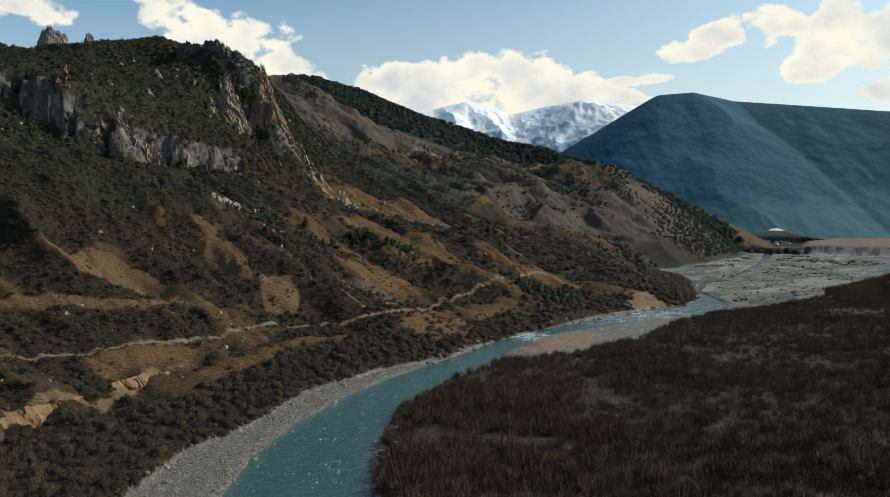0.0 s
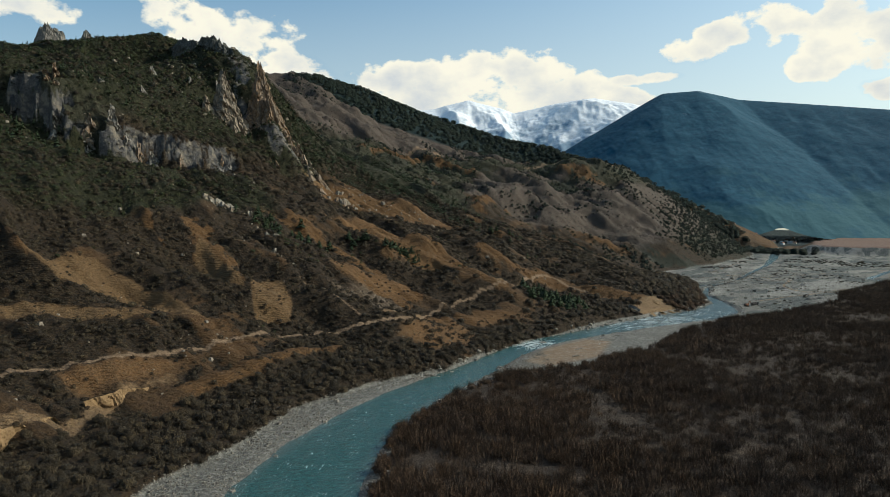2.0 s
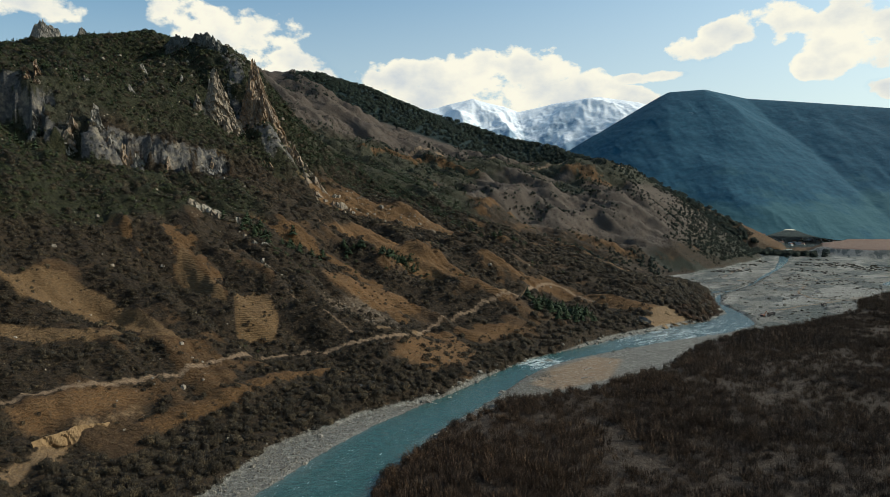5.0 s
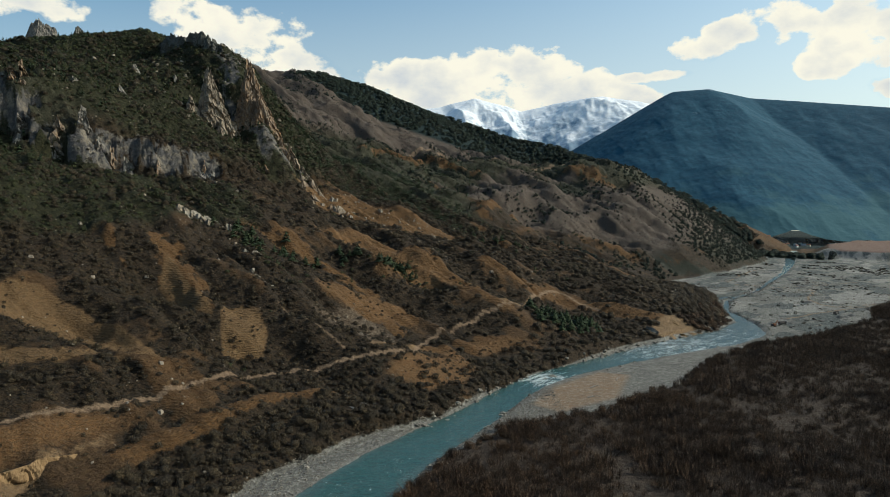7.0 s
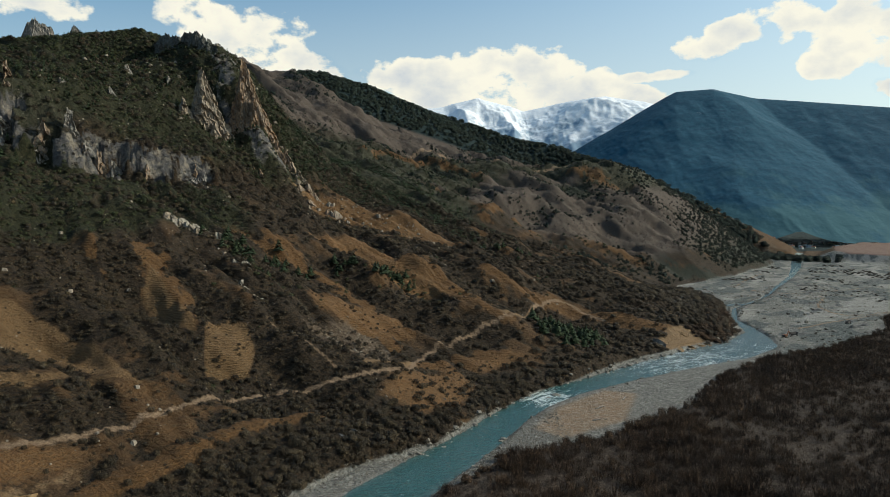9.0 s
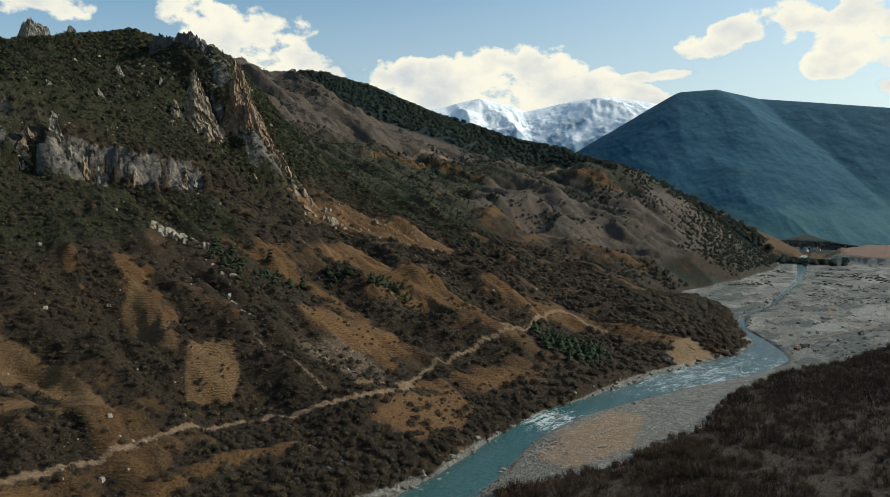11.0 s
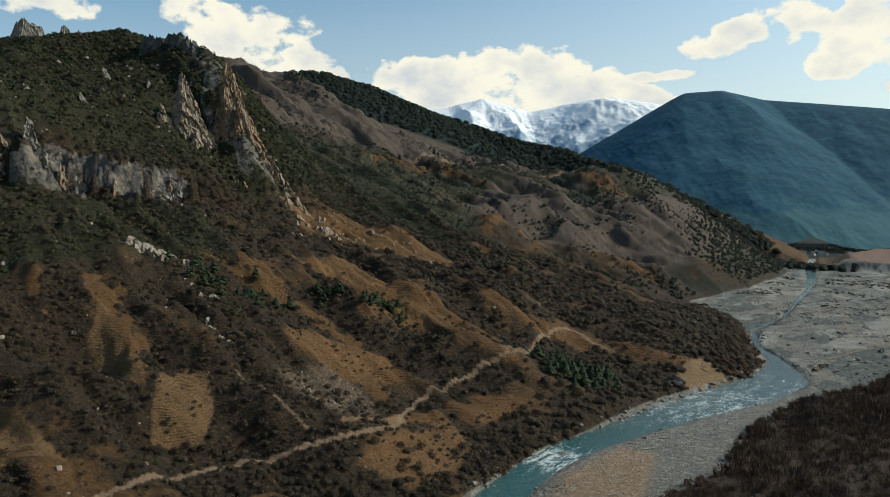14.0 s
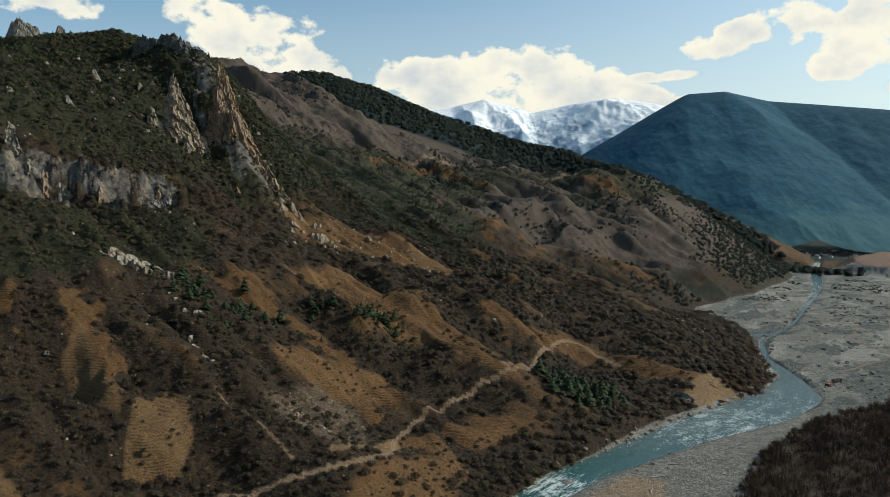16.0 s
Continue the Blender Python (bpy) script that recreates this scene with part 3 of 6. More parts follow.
EARTH = [(0.062, 0.034, 0.015), (0.092, 0.048, 0.019), (0.034, 0.022, 0.013), (0.105, 0.062, 0.029)]
COVERS = [("scrub_floor", [(0.022, 0.016, 0.010), (0.014, 0.011, 0.009), (0.042, 0.027, 0.014)], 0.1, 0.7, 1.1),
          ("pine_floor", [(0.026, 0.027, 0.015), (0.018, 0.021, 0.012), (0.046, 0.040, 0.026)], 0.2, 0.8, 0.9),
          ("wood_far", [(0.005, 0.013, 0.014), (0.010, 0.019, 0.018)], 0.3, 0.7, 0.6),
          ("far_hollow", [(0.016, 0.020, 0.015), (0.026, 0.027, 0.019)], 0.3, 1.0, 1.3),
          ("thicket_floor", [(0.030, 0.020, 0.014), (0.040, 0.028, 0.019), (0.060, 0.046, 0.036)], 0.3, 0.7, 0.3),
          ("grass", [(0.125, 0.064, 0.024), (0.094, 0.049, 0.019), (0.062, 0.036, 0.017)], 0.25, 0.75, 0.9),
          ("field", [(0.150, 0.089, 0.040), (0.125, 0.073, 0.034), (0.092, 0.058, 0.029)], 0.3, 0.7, 0.6),
          ("scarp", [(0.23, 0.145, 0.072), (0.17, 0.105, 0.055), (0.11, 0.075, 0.045)], 0.3, 0.8, 0.9),
          ("heath", [(0.102, 0.070, 0.055), (0.070, 0.052, 0.043), (0.040, 0.038, 0.029)], 0.3, 0.7, 0.5),
          ("ochre", [(0.165, 0.084, 0.032), (0.125, 0.066, 0.028), (0.085, 0.052, 0.026)], 0.3, 0.95, 1.8),
          ("moss", [(0.016, 0.018, 0.008), (0.010, 0.012, 0.007), (0.030, 0.027, 0.012)], 0.05, 0.75, 1.3),
          ("scree", [(0.085, 0.056, 0.034), (0.055, 0.039, 0.026), (0.13, 0.10, 0.072)], 0.4, 1.1, 1.3),
          ("gravel", [(0.118, 0.110, 0.097), (0.070, 0.067, 0.061), (0.20, 0.19, 0.168)], 0.4, 0.6, 0.15),
          ("wet", [(0.046, 0.054, 0.050), (0.030, 0.037, 0.035), (0.13, 0.132, 0.122)], 0.15, 0.6, 0.9),
          ("pale_bar", [(0.185, 0.176, 0.158), (0.14, 0.134, 0.122), (0.25, 0.235, 0.205)], 0.3, 0.8, 0.8),
          ("ploughed", [(0.165, 0.105, 0.078), (0.135, 0.088, 0.068)], 0.3, 0.7, 0.3),
          ("rock", [(0.105, 0.098, 0.092), (0.050, 0.048, 0.049), (0.19, 0.163, 0.128)], 0.4, 0.75, 1.5),
          ("sand", [(0.215, 0.125, 0.066), (0.155, 0.112, 0.075), (0.22, 0.18, 0.14)], 0.15, 0.85, 1.1),
          ("track", [(0.175, 0.115, 0.07), (0.215, 0.15, 0.098), (0.15, 0.10, 0.062)], 0.3, 0.75, 0.35)]
GROUND = ground_material()


def water_material():
    """Clear glacial water: turquoise over pale stones, white where it breaks."""
    mat = material("water", [(0.011, 0.056, 0.054), (0.018, 0.070, 0.066), (0.034, 0.080, 0.073)], 0.05, 0.14, 0.7, 6, 0.5)
    nt = mat.node_tree
    n, link = nt.nodes.new, nt.links.new
    bsdf = nt.nodes["Principled BSDF"]
    at = n("ShaderNodeAttribute")
    at.attribute_name = "foam"
    mask = n("ShaderNodeMapRange")
    mask.inputs[1].default_value, mask.inputs[2].default_value = 2.2, 2.75
    chop = n("ShaderNodeTexNoise")
    chop.inputs["Scale"].default_value, chop.inputs["Detail"].default_value, chop.inputs["Roughness"].default_value = 1.3, 9, 0.75
    down, over, flow = n("ShaderNodeAttribute"), n("ShaderNodeAttribute"), n("ShaderNodeCombineXYZ")
    down.attribute_name, over.attribute_name = "along", "across"
    stretch = n("ShaderNodeMath")
    stretch.operation = "MULTIPLY"
    stretch.inputs[1].default_value = 0.28
    link(down.outputs["Fac"], stretch.inputs[0])
    link(stretch.outputs[0], flow.inputs[0])
    link(over.outputs["Fac"], flow.inputs[1])
    link(flow.outputs[0], chop.inputs["Vector"])
    both = n("ShaderNodeMath")
    both.operation = "MULTIPLY_ADD"
    both.inputs[1].default_value = 3.2
    link(chop.outputs["Fac"], both.inputs[0])
    link(at.outputs["Fac"], both.inputs[2])
    link(both.outputs[0], mask.inputs[0])
    mix = n("ShaderNodeMix")
    mix.data_type = "RGBA"
    link(mask.outputs[0], mix.inputs[0])
    link(bsdf.inputs["Base Color"].links[0].from_socket, mix.inputs[6])
    mix.inputs[7].default_value = (0.62, 0.64, 0.62, 1)
    bed, thin = n("ShaderNodeMix"), n("ShaderNodeAttribute")     # shallow water lets the grey gravel show
    bed.data_type, thin.attribute_name = "RGBA", "shallow"
    link(thin.outputs["Fac"], bed.inputs[0])
    link(mix.inputs[6].links[0].from_socket, bed.inputs[6])
    bed.inputs[7].default_value = (0.082, 0.105, 0.100, 1)
    link(bed.outputs[2], mix.inputs[6])
    link(mix.outputs[2], bsdf.inputs["Base Color"])
    rough = n("ShaderNodeMapRange")
    rough.inputs[3].default_value, rough.inputs[4].default_value = 0.14, 0.8
    link(mask.outputs[0], rough.inputs[0])
    link(rough.outputs[0], bsdf.inputs["Roughness"])
    return mat


WATER = water_material()


def range_material(name, forest, clearings, snow, low, snow_at, patches=0.004, relief=0.25):
    """A far mountainside: woods broken by clearings, paler fields low down, snow high up; heights in metres."""
    mat = material(name, forest, patches, 0.95, relief)
    nt = mat.node_tree
    n, link = nt.nodes.new, nt.links.new
    bsdf, geo, sep = nt.nodes["Principled BSDF"], n("ShaderNodeNewGeometry"), n("ShaderNodeSeparateXYZ")
    link(geo.outputs["Position"], sep.inputs[0])
    colour = bsdf.inputs["Base Color"].links[0].from_socket
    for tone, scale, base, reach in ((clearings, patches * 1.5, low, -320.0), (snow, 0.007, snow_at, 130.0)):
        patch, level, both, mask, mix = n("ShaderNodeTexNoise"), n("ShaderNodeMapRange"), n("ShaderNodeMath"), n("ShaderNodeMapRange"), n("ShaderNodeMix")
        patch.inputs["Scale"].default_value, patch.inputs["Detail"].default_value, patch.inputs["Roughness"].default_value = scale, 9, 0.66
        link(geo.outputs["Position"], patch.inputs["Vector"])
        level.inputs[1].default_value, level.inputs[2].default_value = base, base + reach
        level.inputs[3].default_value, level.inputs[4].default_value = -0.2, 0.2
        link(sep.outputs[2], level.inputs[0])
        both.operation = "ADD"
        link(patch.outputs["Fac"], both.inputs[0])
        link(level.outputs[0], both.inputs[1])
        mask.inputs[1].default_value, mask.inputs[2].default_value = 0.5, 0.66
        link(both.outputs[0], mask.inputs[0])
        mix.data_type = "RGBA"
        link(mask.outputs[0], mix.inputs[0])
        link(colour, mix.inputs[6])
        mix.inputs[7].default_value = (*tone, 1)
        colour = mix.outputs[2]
    link(colour, bsdf.inputs["Base Color"])
    return mat


# blue distance haze is put into the wood, clearing and snow tones
HAZY_FOREST = range_material("hazy_forest_slope", [(0.008, 0.058, 0.098), (0.015, 0.074, 0.118), (0.006, 0.048, 0.082)], (0.030, 0.088, 0.108), (0.26, 0.34, 0.40), 420.0, 770.0)
# third snow tone is rock paled and blued, the cloud veil put into colour
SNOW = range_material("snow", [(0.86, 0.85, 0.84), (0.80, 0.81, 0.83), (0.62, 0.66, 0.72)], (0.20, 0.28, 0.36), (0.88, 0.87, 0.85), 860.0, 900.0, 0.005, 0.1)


def twig_material(name, colours, scale, islands):
    """A haze of upright twigs: mottled colour, broken through by fine gaps, with no smooth shading."""
    mat = material(name, colours, scale, 0.95, 0, islands=islands)
    nt = mat.node_tree
    n, link = nt.nodes.new, nt.links.new
    geo = n("ShaderNodeNewGeometry")
    size = n("ShaderNodeVectorMath")
    size.operation = "MULTIPLY"
    size.inputs[1].default_value = (2.3, 2.3, 0.9)
    link(geo.outputs["Position"], size.inputs[0])
    fine = n("ShaderNodeTexNoise")
    fine.inputs["Scale"].default_value, fine.inputs["Detail"].default_value, fine.inputs["Roughness"].default_value = 1.0, 4.0, 0.75
    link(size.outputs[0], fine.inputs["Vector"])
    gap = n("ShaderNodeMapRange")
    gap.inputs[1].default_value, gap.inputs[2].default_value = 0.41, 0.57
    link(fine.outputs["Fac"], gap.inputs[0])
    tilt, turned, unit = n("ShaderNodeVectorMath"), n("ShaderNodeVectorMath"), n("ShaderNodeVectorMath")
    tilt.operation, turned.operation, unit.operation = "MULTIPLY_ADD", "MULTIPLY_ADD", "NORMALIZE"
    link(fine.outputs["Color"], tilt.inputs[0])
    tilt.inputs[1].default_value, tilt.inputs[2].default_value = (3.4, 3.4, 2.4), (-1.7, -1.7, -0.7)
    link(geo.outputs["Normal"], turned.inputs[0])
    turned.inputs[1].default_value = (0.55, 0.55, 0.55)
    link(tilt.outputs[0], turned.inputs[2])
    link(turned.outputs[0], unit.inputs[0])
    bsdf = nt.nodes["Principled BSDF"]
    link(unit.outputs[0], bsdf.inputs["Normal"])
    clear, mix = n("ShaderNodeBsdfTransparent"), n("ShaderNodeMixShader")
    link(gap.outputs[0], mix.inputs[0])
    link(clear.outputs[0], mix.inputs[1])
    link(bsdf.outputs[0], mix.inputs[2])
    link(mix.outputs[0], nt.nodes["Material Output"].inputs["Surface"])
    return mat


TWIG_EAST = twig_material("thicket_twigs", [(0.043, 0.024, 0.0125), (0.028, 0.020, 0.016), (0.056, 0.031, 0.015)], 0.012, 0.3)


# ---------------------------------------------------------------- ground
def sheet(name, xs, ys, zs, mat, wrap=False, attributes=None):
    """A grid of points as one smooth mesh."""
    rows, cols = xs.shape
    i = np.arange(rows * cols).reshape(rows, cols)
    if wrap:
        i = np.concatenate([i, i[:, :1]], 1)
    faces = np.stack([i[:-1, :-1], i[:-1, 1:], i[1:, 1:], i[1:, :-1]], -1).reshape(-1, 4)[:, ::-1]
    return raw(name, np.stack([xs, ys, zs], -1).reshape(-1, 3), faces, mat, attributes, True)


def raw(name, verts, faces, mat, attributes=None, smooth=False):
    """A mesh object from arrays of points and of faces with equally many corners."""
    me = bpy.data.meshes.new(name)
    k = faces.shape[1]
    me.vertices.add(len(verts))
    me.vertices.foreach_set("co", np.ascontiguousarray(verts, np.float32).ravel())
    me.loops.add(faces.size)
    me.loops.foreach_set("vertex_index", np.ascontiguousarray(faces, np.int32).ravel())
    me.polygons.add(len(faces))
    me.polygons.foreach_set("loop_start", np.arange(0, faces.size, k, dtype=np.int32))
    me.polygons.foreach_set("use_smooth", np.full(len(faces), smooth))
    me.update(calc_edges=True)
    for key, values in (attributes or {}).items():
        me.attributes.new(key, "FLOAT", "POINT").data.foreach_set("value", np.ascontiguousarray(values, np.float32).ravel())
    me.materials.append(mat)
    return new(name, me)


def covers(x, y):
    """How far each ground cover holds at a place, 0 to 1 and a soft edge between."""
    d, (rd, rw), th = rises(x, y), nearest(x, y, RIVER), within(x, y, THICKET)
    h, far = relief(x, y), np.hypot(x, y)
    c = {}
    c["thicket_floor"] = span(th, -3, 4)
    c["gravel"] = (1 - span(d, -1.5, 3.0)) * (1 - span(th, -2, 2)) * (1 - span(far, 2100, 2500))
    flow = 0.82 * x - 0.57 * y, 0.57 * x + 0.82 * y
    swirl = fbm(x / 70, y / 70, 4, 0.5, 64) * 2.2
    channels = np.maximum(span(fbm(flow[0] / 15 + swirl, flow[1] / 60, 6, 0.65, 65), -0.02, 0.14), span(ridged(flow[0] / 40 + swirl, flow[1] / 210, 2, 66), 0.78, 0.88))
    c["wet"] = c["gravel"] * channels * span(y, 560, 660)
    c["pale_bar"] = c["gravel"] * span(fbm(flow[0] / 22 - swirl, flow[1] / 90, 5, 0.6, 62), 0.08, 0.24) * span(y, 500, 640)
    c["ploughed"] = span(within(x, y, TERRACE), 2, 22)
    c["sand"] = span(within(x, y, SANDBAR), -4, 4)
    c["pine_floor"] = span(h + fbm(x / 60, y / 60, 4, 0.5, 61) * 60, 135, 185) * span(d, 180, 260) * (1 - span(y - 0.6 * x, 1500, 1700)) + span(within(x, y, PINE_SLOPE), -30, 20)
    c["heath"] = span(y, 1180, 1330) * span(d, 20, 120) * (1 - c["pine_floor"])
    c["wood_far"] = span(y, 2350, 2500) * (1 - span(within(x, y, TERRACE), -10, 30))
    ragged = fbm(x / 12, y / 12, 5, 0.65, 69) * 3.0
    rib, dark = bands(x, y, RIBS, ragged)[0], bands(x, y, HOLLOWS, ragged)[0]
    c["grass"] = np.clip(rib + 0.8 * bands(x, y, FAR_RIBS, ragged)[0], 0, 1)
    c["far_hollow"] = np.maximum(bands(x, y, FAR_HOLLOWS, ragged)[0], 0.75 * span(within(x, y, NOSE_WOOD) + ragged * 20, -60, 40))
    c["field"] = np.clip(sum(span(within(x, y, ring), -2.5, 2.5) for ring in FIELDS), 0, 1)
    c["ochre"] = np.clip(sum(span(within(x, y, ring), -6, 6) for ring in OCHRE), 0, 1)
    c["moss"] = np.clip(sum(span(within(x, y, ring), -15, 15) for ring in MOSS) + span(within(x, y, UPPER_GREEN), -20, 15), 0, 1)
    c["scarp"] = np.clip(sum(1 - span(nearest(x, y, line)[0] + fbm(x / 6, y / 6, 3, 0.5, 68) * 7, 0.5, 5) for line in SCARPS), 0, 1) + span(within(x, y, YELLOW_BLUFF), -3, 5)
    c["rock"] = cliff_step(x, y)[1]
    bare = np.clip(c["field"] + c["ochre"] * 0.8 + c["scarp"] + 0.5 * span(within(x, y, SCREE), -5, 6), 0, 1)
    bare = np.clip(bare + 0.75 * rib, 0, 1)
    shelf = (1 - span(y, 345, 410)) * span(d, 30, 60)      # the open grazed shelf above the near bank
    low = fbm(x / 30, y / 30, 5, 0.62, 85) * 0.75 - 0.10 * span(x, 20, 70) + hollow(x, y) * 0.6 + 0.1 * (1 - span(d, 20, 60))
    c["scrub_floor"] = np.maximum(span(low, -0.31 + 0.22 * shelf, -0.11 + 0.2 * shelf), dark) * (1 - bare) * span(d, -1, 1.5) * (1 - 0.25 * span(far, 1000, 1300))
    c["terraced"] = np.clip(0.35 * span(fbm(x / 50, y / 50, 3, 0.5, 67), -0.15, 0.1) + rib * 0.8 + 0.15 * c["field"] + span(within(x, y, FIELDS[3]), -3, 2) + 0.5 * shelf, 0, 1.6) * span(d, 15, 40) * (1 - span(far, 750, 900))
    c["scree"] = span(within(x, y, SCREE), -5, 6)
    c["track"] = np.clip(sum(1 - span(nearest(x, y, line)[0], 0.7, 2.1) for line in TRACKS), 0, 1) + np.clip(1 - span(nearest(x, y, FAR_TRACK)[0], 3, 8), 0, 1) + (1 - span(nearest(x, y, PATH)[0], 0.3, 1.6)) * 0.75
    return c


def build_ground():
    az = np.radians(np.concatenate([np.arange(-35, 35, 0.155), np.arange(36, 323, 3.0)]))
    r, step = [1, 40, 90, 125], 150.0
    while step < 4950:
        r.append(step)
        step *= 1.0028 if 585 < step < 900 else 1.0052
    rr, aa = np.meshgrid(r, az, indexing="ij")
    x, y = rr * np.sin(aa), rr * np.cos(aa)
    ob = sheet("ground", x, y, land(x, y), GROUND, True, covers(x, y))
    return tagged(ob, "earthy valley floor and scrubby hillsides with gravel flats", "ground", kind="structure")


build_ground()


def build_river(name, course, steps, label, rapids):
    t = np.linspace(0, len(course) - 1, steps)
    k = np.arange(len(course))
    cx, cy, w = (np.convolve(np.pad(np.interp(t, k, [p[i] for p in course]), 20, "edge"), np.ones(41) / 41, "valid") for i in range(3))
    nx, ny = np.gradient(cy), -np.gradient(cx)
    n = np.hypot(nx, ny)
    side = np.linspace(-1, 1, 23)[None]
    x, y = cx[:, None] + (nx / n * (w + 4))[:, None] * side, cy[:, None] + (ny / n * (w + 4))[:, None] * side
    along = np.concatenate([[0], np.cumsum(np.hypot(np.diff(cx), np.diff(cy)))])[:, None] + 0 * side
    fall = sum(h * np.exp(-((along - a) / b) ** 2) for a, b, h in rapids) + 0.18 + 0.22 * (1 - span(y, 250, 450))
    streak = fbm(along / 9, side * 7 + along / 60, 5, 0.6, 71)
    ob = sheet(name, x, y, river_level(y) + fbm(x / 2.2, y / 2.2, 3, 0.5, 73) * 0.22 * (0.5 + fall), WATER, False,
               {"along": along, "across": side * (w + 4)[:, None], "foam": fall * 0.75 + streak * 0.6 * (0.4 + fall), "shallow": np.clip(span(y, 470, 640) * 0.85 + span(np.abs(side), 0.55, 0.95) * 0.55 + fbm(along / 30, side * 3, 4, 0.5, 75) * 0.5, 0, 0.95)})
    tagged(ob, label, "river", kind="structure")


build_river("river", RIVER, 1000, "turquoise shallow river with white rapids", [(655, 24, 0.8), (800, 70, 0.62), (900, 40, 0.35)])
build_river("stream", STREAM, 400, "pale side stream winding over the gravel flats", [(150, 200, 0.5)])
build_river("stream", POOL, 120, "still pool between gravel banks", [])


def build_mountain(name, crest, slope, rough, mat, label, depth, base):
    """A far mountain range, both of its flanks."""
    c = np.array(crest, float)
    t = np.linspace(0, len(c) - 1, 300)
    x0, y0 = np.interp(t, np.arange(len(c)), c[:, 0]), np.interp(t, np.arange(len(c)), c[:, 1])
    away = np.concatenate([np.linspace(-depth, -30, 110), np.linspace(-25, 120, 24)])
    x, y = np.meshgrid(x0, away, indexing="xy")[0], y0[None] + away[:, None]
    z = tent(x, y, crest, slope, 30)
    d = np.clip(np.abs(away)[:, None] / 260, 0.06, 1)
    waver = x + fbm(x / 500, y / 500, 3, 0.5, 42) * 420
    z = z + fbm(x / 420, y / 420, 7, 0.5, 41) * rough * d * 2 + (ridged(waver / 620, y / 1300, 2, 43) - 0.6) * rough * d * 3.4 + (ridged(x / 90, y / 130, 4, 44) - 0.6) * rough * d * 0.5
    z = np.maximum(z, base - 30)
    ob = sheet(name, x, y, z, mat)
    return tagged(ob, label, "mountain", kind="structure")


build_mountain("mountain", EAST_MOUNTAIN, 0.62, 15, HAZY_FOREST, "forested mountain above the valley, blue distance haze in its colour", 1300, 40)
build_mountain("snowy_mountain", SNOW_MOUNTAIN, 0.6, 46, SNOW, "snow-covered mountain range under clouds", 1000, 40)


# ---------------------------------------------------------------- helpers for things
def part(name, bm, mat, parent=None, label=""):
    """Links a bmesh as one mesh object under a thing or a part."""
    me = bpy.data.meshes.new(name)
    bm.to_mesh(me)
    bm.free()
    me.materials.append(mat)
    ob = new(name, me)
    ob.parent = parent
    return tagged(ob, label)


def block(sx, sy, sz, at=(0, 0, 0), bevel=0.0, taper=1.0):
    """A box with its foot at the given place; taper narrows its top."""
    bm = bmesh.new()
    bmesh.ops.create_cube(bm, size=1)
    for v in bm.verts:
        k = taper if v.co.z > 0 else 1
        v.co = Vector((v.co.x * sx * k + at[0], v.co.y * sy * k + at[1], (v.co.z + 0.5) * sz + at[2]))
    if bevel:
        bmesh.ops.bevel(bm, geom=bm.edges[:], offset=bevel, segments=1, affect="EDGES")
    return bm


def rod(p, q, r0, r1=None, sides=8):
    """A tapered bar from p to q."""
    bm = bmesh.new()
    d = Vector(q) - Vector(p)
    m = Matrix.Translation((Vector(p) + Vector(q)) / 2) @ d.to_track_quat("Z", "Y").to_matrix().to_4x4()
    bmesh.ops.create_cone(bm, cap_ends=True, segments=sides, radius1=r0, radius2=r1 if r1 is not None else r0, depth=d.length, matrix=m)
    return bm


def height(x, y):
    return float(land(np.array([float(x)]), np.array([float(y)]))[0])


def simple(name, colour, rough=0.6, metal=0.0):
    return material(name, [colour, tuple(c * 0.8 for c in colour), tuple(c * 1.15 for c in colour)], 2.0, rough, 0.1)


